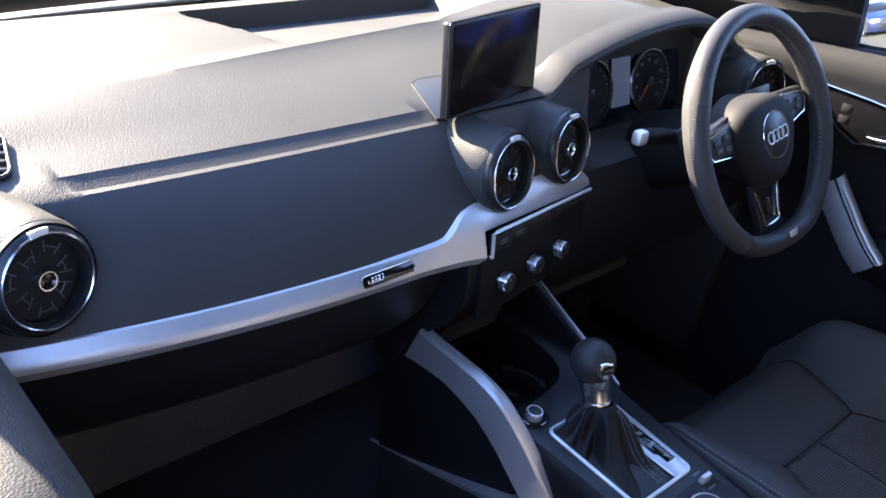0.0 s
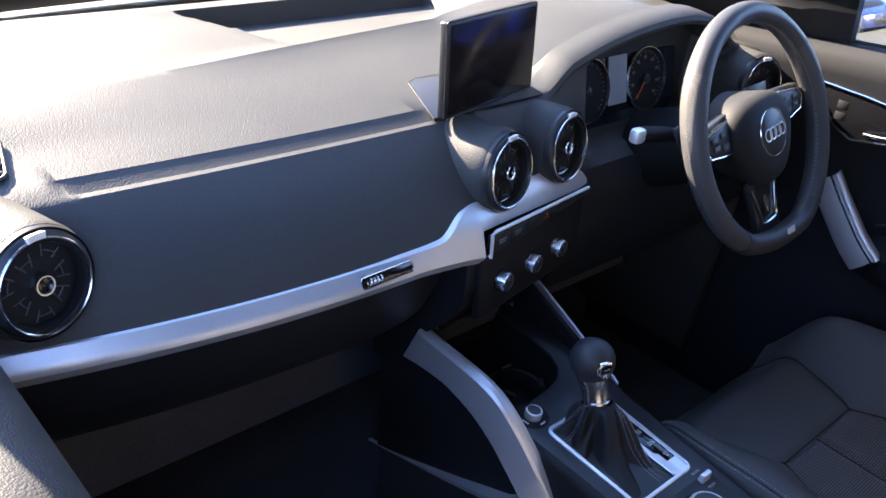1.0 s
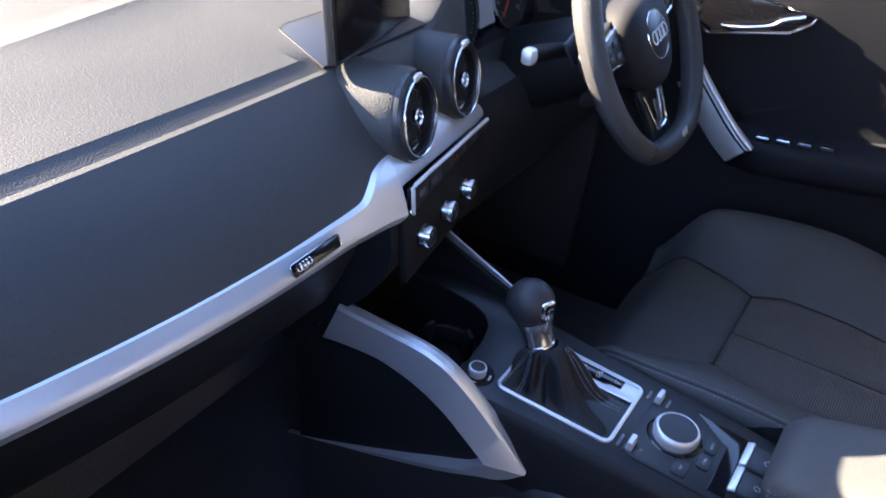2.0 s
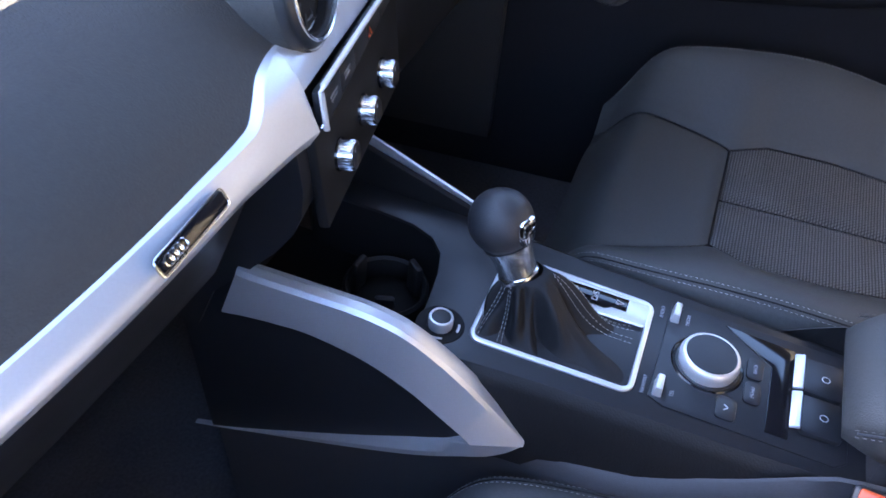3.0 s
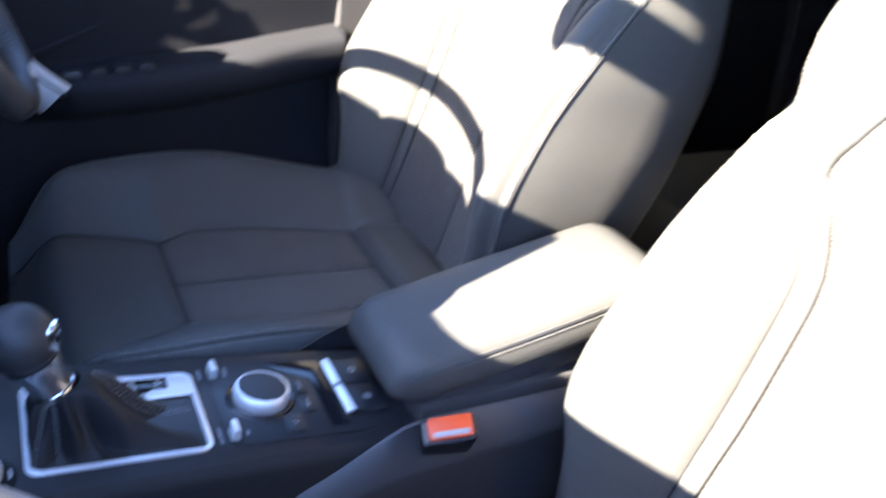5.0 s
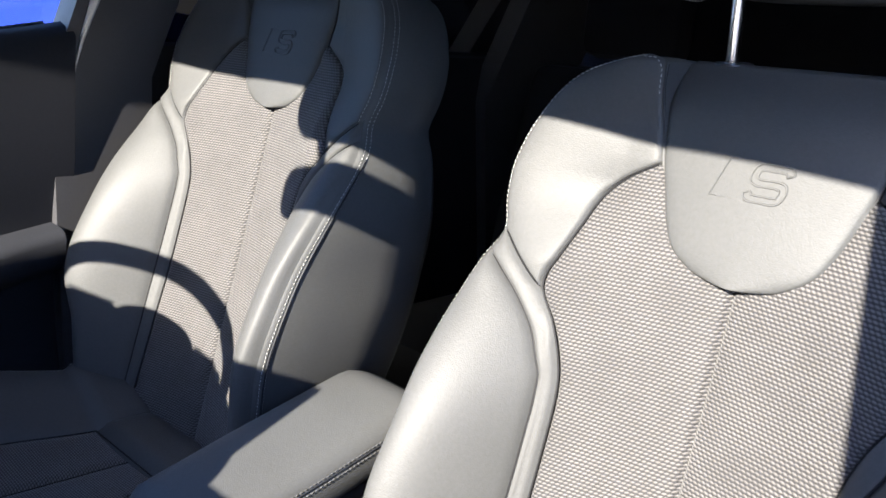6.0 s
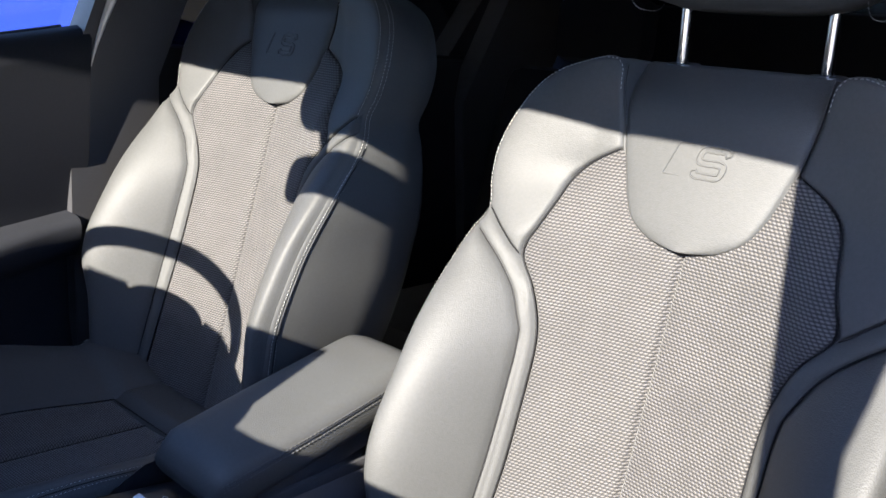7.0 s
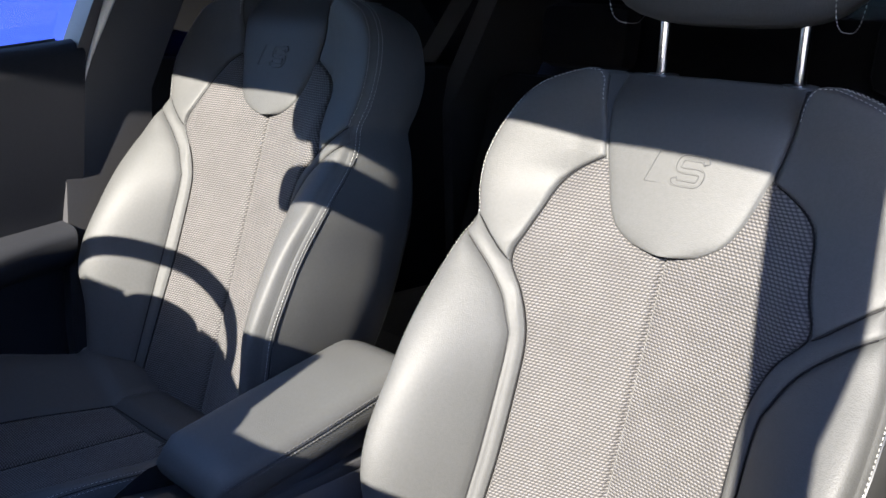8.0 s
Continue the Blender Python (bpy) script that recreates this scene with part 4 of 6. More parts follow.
# knee brackets: silver A-shaped braces from the console to the dash
def brace(side):
    t = thing("console_brace", "silver angled brace joining the console and the dashboard", "brace", "console braces")
    s = side
    if s > 0:
        bar = along([(0.104, 0.285, 0.702), (0.102, 0.22, 0.673), (0.099, 0.15, 0.642), (0.095, 0.085, 0.613)], 20)
        part("upper_bar", capped([[p + Vector(o) for o in ((0.0, 0, -0.006), (0.0, 0, -0.001), (0.001, 0, 0.0003), (0.003, 0, 0.0), (0.0035, 0, -0.003), (0.0035, 0, -0.03))] for p in bar]), SILVER, t, "broad silver upper bar", crisp=25)
        part("inner_wall", slab([(0.29, 0.695), (0.08, 0.606), (0.08, 0.50), (0.29, 0.50)], 0.008, Matrix(((0, 0, 1, 0.091), (1, 0, 0, 0), (0, 1, 0, 0), (0, 0, 0, 1))), 0.001), VOID, t)
        return t
    up = along([(0.132, 0.262, 0.6905), (0.133, 0.250, 0.690), (0.132, 0.222, 0.687), (0.131, 0.19, 0.684), (0.129, 0.145, 0.678), (0.126, 0.111, 0.664), (0.118, 0.078, 0.630), (0.110, 0.044, 0.586), (0.102, 0.008, 0.537)], 72)
    lo = along([(0.133, 0.284, 0.634), (0.133, 0.262, 0.637), (0.133, 0.230, 0.639), (0.133, 0.196, 0.638), (0.132, 0.148, 0.624), (0.131, 0.108, 0.601), (0.129, 0.082, 0.577), (0.1275, 0.061, 0.557), (0.127, 0.050, 0.546)], 72)
    rows = []
    for a, b in zip(up, lo):
        rows.append([(s * (a.x - 0.018), a.y, a.z - 0.002), (s * (a.x - 0.010), a.y, a.z + 0.0015), (s * (a.x - 0.002), a.y, a.z + 0.0008), (s * (a.x + 0.0015), a.y, a.z - 0.003), (s * (b.x + 0.002), b.y, b.z + 0.003), (s * b.x, b.y, b.z), (s * (b.x - 0.018), b.y, b.z)])
    part("upper_bar", capped(rows), SILVER, t, "broad silver upper bar", crisp=25)
    hi = along([(0.102, 0.010, 0.5365), (0.112, 0.027, 0.5435), (0.122, 0.043, 0.5455), (0.124, 0.054, 0.5445), (0.120, 0.080, 0.531), (0.118, 0.118, 0.516), (0.118, 0.184, 0.487), (0.118, 0.30, 0.4405), (0.117, 0.368, 0.418)], 72)
    lw = along([(0.102, 0.008, 0.535), (0.108, 0.022, 0.525), (0.114, 0.040, 0.518), (0.121, 0.062, 0.5165), (0.124, 0.09, 0.507), (0.124, 0.13, 0.492), (0.122, 0.205, 0.4665), (0.119, 0.30, 0.4365), (0.117, 0.368, 0.4165)], 72)
    rows = []
    for a, b in zip(hi, lw):
        deep = 0.014 - 0.011 * smooth(0.10, 0.26, a.y)
        face = 0.35 * (a.z - b.z)
        rows.append([(s * (a.x - deep), a.y, a.z + 0.30 * deep), (s * (a.x - 0.001), a.y, a.z + 0.001), (s * (a.x + 0.001), a.y, a.z - 0.001), (s * (b.x + 0.002), b.y, b.z + face), (s * (b.x + 0.0015), b.y, b.z + 0.001), (s * (b.x - 0.002), b.y, b.z), (s * (b.x - deep), b.y, b.z)])
    part("lower_bar", capped(rows), SILVER, t, "slim silver lower bar", crisp=25)
    part("inner_wall", slab([(0.345, 0.665), (0.15, 0.655), (0.11, 0.625), (0.055, 0.550), (0.09, 0.522), (0.20, 0.475), (0.345, 0.420)], 0.003, Matrix(((0, 0, 1, -0.1185), (1, 0, 0, 0), (0, 1, 0, 0), (0, 0, 0, 1))), 0.0005), SATIN, t, "dark wall inside the brace")
    return t


brace(-1)
brace(1)

# centre armrest
rest = thing("armrest", "black stitched leather centre armrest, half in sun", "armrest")
AR = Matrix.Translation((0.0, -0.400, 0.652)) @ Matrix.Rotation(radians(-12), 4, "X")
rows = []
for j in range(25):
    v = 0.165 - 0.0138 * j
    e = smooth(0.165, 0.135, v) * smooth(-0.167, -0.13, v)
    hw = 0.069 + 0.004 * smooth(0.165, 0.0, v) - 0.010 * (1 - e)
    hh = 0.030 * (0.35 + 0.65 * math.sqrt(e))
    ring = []
    for k in range(28):
        a = 2 * math.pi * k / 28
        ca, sa = math.cos(a), math.sin(a)
        ring.append(AR @ Vector((hw * math.copysign(abs(ca) ** 0.45, ca), v, hh * math.copysign(abs(sa) ** 0.55, sa) + 0.006 * (1 - ca * ca) * (1 if sa > 0 else 0))))
    rows.append(ring)
part("pad", capped(rows), LEATHER, rest, "soft black leather pad", crisp=60)
for s in (-1, 1):
    for w in (0.010, 0.0165):
        ln = []
        for j in range(23):
            v = 0.155 - 0.0138 * j
            hw = 0.069 + 0.004 * smooth(0.165, 0.0, v)
            sa = (w / 0.030)
            ca = max(0.0, 1 - abs(sa) ** (2 / 0.55)) ** 0.5
            ln.append(AR @ Vector((s * (hw * ca ** 0.45 + 0.0008), v, w + 0.001)))
        part("stitching", stitches(ln, 0.0032, 0.0024, 0.0006), ARM_THREAD, rest, "grey double stitching")
for s in (-1, 1):
    ln = []
    for j in range(23):
        v = 0.155 - 0.0138 * j
        hw = 0.069 + 0.004 * smooth(0.165, 0.0, v)
        ca = max(0.0, 1 - (0.01325 / 0.030) ** (2 / 0.55)) ** 0.5
        ln.append(AR @ Vector((s * (hw * ca ** 0.45 + 0.0001), v, 0.0142)))
    part("seam_line", tube(ln, 0.0009, 5), SATIN, rest)
part("base", block(0.115, 0.30, 0.03, AR @ Matrix.Translation((0, -0.01, -0.058)), 0.01), PLASTIC, rest)
part("bin", block(0.13, 0.34, 0.20, Matrix.Translation((0, -0.44, 0.40)), 0.01), PLASTIC, rest, "black storage bin under the pad")

# ---- seat belt buckle ----
buckle = thing("belt_buckle", "seat belt buckle with a red release button", "buckle", "belt buckles")
bk = frame_at((-0.121, -0.272, 0.617), (-0.55, 0.25, 0.8), (0, 1, 0.2))
part("body", slab(rounded(0.026, 0.052, 0.005), 0.07, bk @ Matrix.Translation((0, 0, -0.075)), 0.004), SATIN, buckle)
part("button", slab(rounded(0.021, 0.042, 0.003), 0.010, bk @ Matrix.Translation((0, 0, -0.004)), 0.002), RED, buckle, "red release button")
part("slot", block(0.005, 0.034, 0.004, bk @ Matrix.Translation((-0.006, 0, 0.003)), 0.001), THREAD, buckle)
part("strap", block(0.02, 0.03, 0.22, bk @ Matrix.Translation((0.004, 0, -0.28)), 0.004), SATIN, buckle)

# ---- steering wheel ----
wheel = thing("steering_wheel", "black leather sports steering wheel with silver-rimmed spokes", "steering wheel")
WM = frame_at((0.366, 0.108, 0.932), (0, -0.91, 0.414))
WL = WM @ Matrix.Rotation(radians(7), 4, "Z") @ Matrix.Translation((0, -0.012, -0.020))
WH = WM @ Matrix.Rotation(radians(7), 4, "Z") @ Matrix.Translation((0.003, 0.002, -0.023))
R_RIM = 0.169


def rim_point(a, extra=0.0):
    """Centre line of the rim, flattened a little at the bottom."""
    r = R_RIM + extra
    x, y = r * math.cos(a), r * math.sin(a)
    if y < -0.150:
        y = -0.150 + (y + 0.150) * 0.55
    return x, y


rows = []
for j in range(97):
    a = 2 * math.pi * j / 96
    x, y = rim_point(a)
    grip = 1 + 0.10 * max(0, math.cos((a - radians(25)) * 1) ** 20 if math.cos(a - radians(25)) > 0 else 0) + 0.10 * (max(0, math.cos(a - radians(155))) ** 20)
    ring = []
    for k in range(18):
        b = 2 * math.pi * k / 18
        rr = 0.0155 * grip
        d = rr * math.cos(b)
        ring.append(WM @ Vector((x + d * math.cos(a), y + d * math.sin(a), rr * 1.12 * math.sin(b))))
    rows.append(ring)
for j0, j1, skin_, lab in ((11, 39, WHEEL_SKIN, "smooth leather top of the rim"), (39, 63, GRIP_SKIN, "perforated leather grip"), (63, 83, WHEEL_SKIN, "smooth leather bottom of the rim"), (83, 107, GRIP_SKIN, "perforated leather grip")):
    piece = [rows[j % 96] + rows[j % 96][:1] for j in range(j0, j1 + 1)]
    part("rim", sheet(piece), skin_, wheel, lab, [(R_RIM * 2 * math.pi * j / 96, 0.0165 * 2 * math.pi * k / 18) for j in range(j0, j1 + 1) for k in range(19)], crisp=80)
inner = []
for j in range(200):
    a = 2 * math.pi * j / 199
    x, y = rim_point(a, -0.0155)
    inner.append(WM @ Vector((x, y, 0.004)))
part("stitching", joined(stitches(inner, 0.004, 0.003, 0.0006), stitches([p + WM.to_3x3() @ Vector((0, 0, 0.003)) for p in inner], 0.004, 0.003, 0.0006)), DARK_THREAD, wheel, "grey thread along the inner rim")
for a in (41.25, 146.25, 236.25, 311.25):
    x, y = rim_point(radians(a))
    c = Vector((x, y, 0))
    t = Vector((math.cos(radians(a)), math.sin(radians(a)), 0))
    ring = [WM @ (c + 0.0159 * (math.cos(2 * math.pi * k / 20) * t + 1.12 * math.sin(2 * math.pi * k / 20) * Vector((0, 0, 1)))) for k in range(20)]
    part("rim_seam", tube(ring, 0.0006, 5, True), SATIN, wheel)
# airbag cover: a domed rounded shield
rows = []
for j in range(9):
    k = j / 8
    s = 1.0 - 0.55 * k**2.2 - (0.45 * (k > 0.99))
    h = 0.022 + 0.030 * math.sin(k * math.pi / 2)
    ring = []
    for i in range(40):
        a = 2 * math.pi * i / 40
        ca, sa = math.cos(a), math.sin(a)
        x = 0.077 * math.copysign(abs(ca) ** 0.7, ca)
        y = (0.056 if sa > 0 else 0.078) * math.copysign(abs(sa) ** 0.75, sa)
        if y < 0:
            x *= 1 + 0.25 * y / 0.066
        ring.append(WH @ Vector((x * s, y * s - 0.004, h - 0.012)))
    rows.append(ring)
rows.insert(0, [WH @ Vector((0.07 * math.cos(2 * math.pi * i / 40), 0.06 * math.sin(2 * math.pi * i / 40), -0.03)) for i in range(40)])
part("airbag_cover", capped(rows), HUB, wheel, "domed black airbag cover", crisp=50)
em = WH @ Matrix.Translation((0.0, -0.006, 0.0385))
emb = part("emblem", spun([(0.0335, -0.004), (0.0335, 0.001), (0.031, 0.0025), (0, 0.0035)], 48, em), SATIN, wheel, "round dark emblem with four metal rings")
part("emblem_rim", spun([(0.0330, 0.0), (0.0338, 0.0018), (0.0352, 0.0018), (0.036, 0.0)], 48, em), CHROME, emb)
for k in range(4):
    part("emblem_ring", tube([em @ Vector((-0.0195 + 0.013 * k + 0.0085 * math.cos(a * math.pi / 12), 0.0085 * math.sin(a * math.pi / 12), 0.0042)) for a in range(24)], 0.0011, 6, True), ALLOY, emb)
# spokes with buttons
for s in (-1, 1):
    sp = part("spoke", slab([(s * 0.055, -0.026), (s * 0.155, -0.014), (s * 0.158, 0.012), (s * 0.150, 0.024), (s * 0.055, 0.034)], 0.018, WH @ Matrix.Translation((0, 0.008, -0.010)), 0.004), SATIN, wheel, "black side spoke")
    pad = part("switch_pad", slab([(s * 0.070, -0.020), (s * 0.128, -0.010), (s * 0.138, 0.006), (s * 0.128, 0.020), (s * 0.074, 0.027)], 0.010, WH @ Matrix.Translation((0, 0.008, 0.008)), 0.003), SATIN, sp, "switch pad with a thin metal edge")
    part("pad_edge", tube([WH @ Vector((s * q[0], q[1] + 0.008, 0.0172)) for q in ((0.070, -0.022), (0.130, -0.012), (0.140, 0.006), (0.129, 0.022), (0.074, 0.0285))], 0.0011, 6), CHROME, sp)
    for bx, by in ((0.092, 0.012), (0.092, -0.006), (0.116, 0.010), (0.114, -0.002)):
        part("button", slab(rounded(0.016, 0.009, 0.002), 0.002, WH @ Matrix.Translation((s * bx, by + 0.008, 0.0178)), 0.0007), PLASTIC, sp)
        part("button_print", block(0.006, 0.0015, 0.0003, WH @ Matrix.Translation((s * bx, by + 0.008, 0.0199)), 0.0001), PRINT, sp)
low = part("spoke", slab([(-0.036, -0.055), (0.036, -0.055), (0.030, -0.105), (0.034, -0.150), (-0.034, -0.150), (-0.030, -0.105)], 0.014, WL @ Matrix.Translation((0, 0, -0.010)), 0.004), SATIN, wheel, "lower spoke")
part("spoke_edge", tube(along([WL @ Vector(q) for q in ((-0.034, -0.066, 0.006), (-0.022, -0.112, 0.006), (-0.016, -0.124, 0.006), (0.016, -0.124, 0.006), (0.022, -0.112, 0.006), (0.034, -0.066, 0.006))], 30), 0.0022, 8), CHROME, low, "silver V-shaped edge")
part("spoke_inlay", slab([(-0.026, -0.066), (0.026, -0.066), (0.014, -0.118), (-0.014, -0.118)], 0.002, WL @ Matrix.Translation((0, 0, 0.0035)), 0.0006), GLOSS, low)
part("spoke_line", tube([WL @ Vector((0.0, -0.085, 0.0065)), WL @ Vector((0.0, -0.112, 0.0065))], 0.0014, 6), CHROME, low)
part("line_badge", slab([(-0.012, -0.005), (0.010, -0.005), (0.012, 0.005), (-0.010, 0.005)], 0.0012, WL @ Matrix.Translation((0, -0.142, 0.0358)), 0.0004), ALLOY, low, "small metal badge on the lower spoke")
for s in (-1, 1):
    part("paddle", slab([(s * 0.055, 0.0), (s * 0.125, 0.012), (s * 0.130, 0.045), (s * 0.06, 0.05)], 0.005, WH @ Matrix.Translation((0, 0, -0.035)), 0.002), SATIN, wheel, "gear paddle behind the spoke")
column = thing("steering_column", "black steering column shroud with two stalks", "steering column")
part("shroud", capped([[WM @ Vector((w * math.cos(2 * math.pi * k / 24), h * math.sin(2 * math.pi * k / 24) - 0.01, d)) for k in range(24)] for w, h, d in ((0.055, 0.045, -0.035), (0.062, 0.055, -0.06), (0.065, 0.06, -0.12), (0.07, 0.065, -0.20))]), VOID, column, "black column shroud")
for s, end in ((-1, (0.200, 0.205, 0.925)), (1, (0.545, 0.205, 0.93))):
    a = WM @ Vector((s * 0.05, 0.01, -0.08))
    part("stalk", tube(along([a, a.lerp(Vector(end), 0.5), Vector(end)], 12), [0.010, 0.010, 0.010, 0.010, 0.0105, 0.011, 0.0115, 0.012, 0.012, 0.012, 0.0115, 0.010], 12), VOID, column, "control stalk with a flared tip")
    if s < 0:
        part("stalk_tip", block(0.022, 0.018, 0.022, Matrix.Translation(Vector(end) + Vector((s * 0.004, -0.004, -0.011))), 0.006), ALLOY, column, "silver stalk tip")
part("key_slot", spun([(0.013, 0), (0.013, 0.006), (0.010, 0.007), (0, 0.005)], 24, frame_at(WM @ Vector((-0.06, -0.06, -0.08)), (-0.6, -0.7, -0.2))), SATIN, column)

# ---- front seats ----
def seat_plane(z):
    """Depth of the flat of the backrest at a height."""
    return -0.488 - 0.264 * (z - 0.57)


def tongue_w(z):
    return spline([(0.934, 0.0), (0.9344, 0.017), (0.936, 0.030), (0.9405, 0.045), (0.955, 0.066), (0.976, 0.079), (1.004, 0.0895), (1.028, 0.097), (1.06, 0.1035), (1.088, 0.109), (1.13, 0.113)], z)


def insert_w(z):
    return spline([(0.44, 0.145), (0.62, 0.136), (0.67, 0.133), (0.76, 0.132), (0.80, 0.133), (0.828, 0.138), (0.865, 0.153), (0.893, 0.175), (0.91, 0.175), (0.927, 0.168), (0.96, 0.158), (0.98, 0.153), (0.996, 0.144), (1.012, 0.126), (1.029, 0.097)], z)


def outer_w(z):
    return spline([(0.44, 0.222), (0.58, 0.240), (0.64, 0.251), (0.70, 0.257), (0.76, 0.257), (0.82, 0.260), (0.88, 0.257), (0.91, 0.251), (0.935, 0.239), (0.948, 0.239), (0.97, 0.246), (1.00, 0.249), (1.03, 0.245), (1.066, 0.232), (1.09, 0.216), (1.107, 0.196), (1.119, 0.168), (1.127, 0.140), (1.130, 0.118)], z)


def band_in(z):
    return max(insert_w(z), spline([(0.44, 0), (0.87, 0.110), (0.885, 0.150), (0.894, 0.177), (0.92, 0.209), (0.944, 0.240), (0.96, 0.28)], z))


def band_out(z):
    return max(insert_w(z) + 0.017, spline([(0.44, 0), (0.75, 0.110), (0.79, 0.138), (0.8245, 0.156), (0.8588, 0.174), (0.886, 0.199), (0.912, 0.232), (0.925, 0.256), (0.95, 0.30)], z))


def ridge(z):
    return spline([(0.44, 0.075), (0.58, 0.106), (0.61, 0.116), (0.64, 0.126), (0.67, 0.130), (0.70, 0.128), (0.73, 0.122), (0.76, 0.114), (0.79, 0.104), (0.82, 0.091), (0.85, 0.075), (0.88, 0.057), (0.91, 0.043), (0.94, 0.037), (1.00, 0.036), (1.03, 0.031), (1.06, 0.026), (1.09, 0.020), (1.13, 0.010)], z)


def back_depth(u, z):
    """Forward swell of the backrest at a place on its front."""
    a, c = insert_w(z) + 0.010 * (1 - smooth(0.85, 0.90, z)) if z < 0.985 else 0.151 - 0.26 * (z - 0.985), outer_w(z)
    u = abs(u)
    hollow = 0.028 * (1 - smooth(0.91, 1.01, z))
    q = min(1.0, (u / 0.15) ** 2)
    w = hollow * q - 0.007 * (1 - q)
    k = clamp((u - a) / max(0.03, c - a))
    if u > a:
        s = smooth(0.895, 0.945, z)
        w += max(0.0, ridge(z) - hollow) * ((1 - s) * math.sin(min(1.0, k * 1.06) * math.pi / 2) ** 1.25 + s * k)
        w -= ridge(z) * (1 - s) * 0.10 * smooth(0.88, 1.0, k) ** 2
        w -= s * 0.006 * k**6
    if z > 0.985 and u > tongue_w(z) - 0.0005:
        w += 0.012 * smooth(1.05, 1.11, z) * (1 - 0.6 * k) + 0.004 * smooth(0.985, 1.05, z)
    elif z > 1.065:
        w -= 0.55 * (z - 1.065) * smooth(1.065, 1.13, z)
    return w


def wing_in(z):
    """Inner edge of the shoulder wing: round the insert, up beside the head panel, over a rounded top corner."""
    if z < 1.028:
        return insert_w(z)
    r = 0.018
    k = clamp((z - 1.128 + r) / r)
    return tongue_w(z) + r * (1 - math.sqrt(max(0.0, 1 - k * k)))


def patch(lo, hi, z0, z1, nu, nv, side=1, swell=0.0, seam=0.006, seam_ends=True, ease=1.0, lift=0.0, soft=0.3):
    """A panel of the backrest between two edge curves; its edges dip into the seams."""
    rows, uvs = [], []
    for j in range(nv + 1):
        z = z0 + (z1 - z0) * (j / nv) ** ease
        a, b = lo(z), max(lo(z), hi(z))
        row = []
        for i in range(nu + 1):
            k = i / nu
            k = 0.5 - 0.5 * math.cos(math.pi * k) if nu > 12 else k
            u = a + (b - a) * k
            edge = min(u - a, b - u)
            if seam_ends:
                edge = min(edge, z - z0, z1 - z)
            dip = seam * math.exp(-(edge / 0.0028) ** 2) + soft * seam * math.exp(-(edge / 0.010) ** 2) if b - a > 0.003 else seam
            bulge = swell * 4 * k * (1 - k) * smooth(0, 0.04, b - a)
            row.append((side * u, seat_plane(z) + back_depth(u, z) + bulge + lift - dip, z))
            uvs.append((u, z * 1.014))
        rows.append(row)
    v, f = sheet(rows)
    return (v, f), uvs


seat = thing("front_seat", "black leather sports front seat with light mesh cloth inserts", "seat", "front seats", at=(-0.3716, -0.011, -0.017))
for s in (-1, 1):
    p, uv = patch(lambda z: max(0.0, tongue_w(z - 0.012) - 0.004), lambda z: insert_w(z), 0.44, 1.029, 30, 150, s, 0.004, 0.0055, False)
    part("backrest_insert", p, CLOTH, seat, "light grey woven mesh insert", uv, crisp=80)
    p, uv = patch(wing_in, lambda z: min(band_in(z), outer_w(z)) if z < 0.945 else max(outer_w(z), wing_in(z)), 0.893, 1.128, 26, 110, s, 0.002, 0.005, True, 1.0, 0.0, 0.1)
    part("shoulder_panel", p, LEATHER, seat, "smooth black leather shoulder", uv, crisp=80)
    p, uv = patch(lambda z: min(band_in(z), outer_w(z)), lambda z: min(band_out(z), outer_w(z)), 0.44, 0.944, 10, 90, s, 0.003, 0.003)
    part("piping_band", p, LEATHER, seat, "narrow leather band", uv, crisp=80)
    p, uv = patch(lambda z: min(band_out(z), outer_w(z)), outer_w, 0.44, 0.922, 26, 80, s, 0.006, 0.006)
    part("backrest_bolster", p, LEATHER, seat, "deep black leather side bolster", uv, crisp=80)
    # flank of the backrest, from the front edge round to the rear
    rows = []
    for j in range(70):
        z = 0.44 + (1.128 - 0.44) * j / 69
        c = outer_w(z)
        y = seat_plane(z) + back_depth(c, z) - 0.005
        d = 0.11 + 0.04 * smooth(0.96, 0.76, z)
        g = 1 - smooth(1.02, 1.11, z)
        mid_y = 0.5 * (y + seat_plane(z))
        rows.append([(s * c, y, z), (s * (c + 0.003), y - 0.003, z), (s * (c + 0.005), y - 0.012, z), (s * (c + 0.005 + 0.003 * g), mid_y - 0.016, z - 0.003), (s * (c + 0.012 * g), seat_plane(z) - 0.03, z - 0.006), (s * (c + 0.012 * g - 0.004), seat_plane(z) - d * 0.75, z - 0.01), (s * (c - 0.02), seat_plane(z) - d, z - 0.015), (0, seat_plane(z) - d - 0.015, z - 0.02)])
    part("flank", sheet(rows), LEATHER, seat, "leather flank and rear of the backrest", crisp=70)
    edge = []
    for j in range(140):
        z = 0.47 + (1.127 - 0.47) * j / 139
        c = outer_w(z)
        edge.append((s * (c + 0.0045), seat_plane(z) + back_depth(c, z) - 0.0105, z))
    part("stitching", stitches(edge, 0.0030, 0.0022, 0.00045), THREAD, seat, "pale thread along the edge")
    part("stitching", stitches([(x + s * 0.0012, y - 0.0065, z) for x, y, z in edge], 0.0030, 0.0022, 0.00045), THREAD, seat)
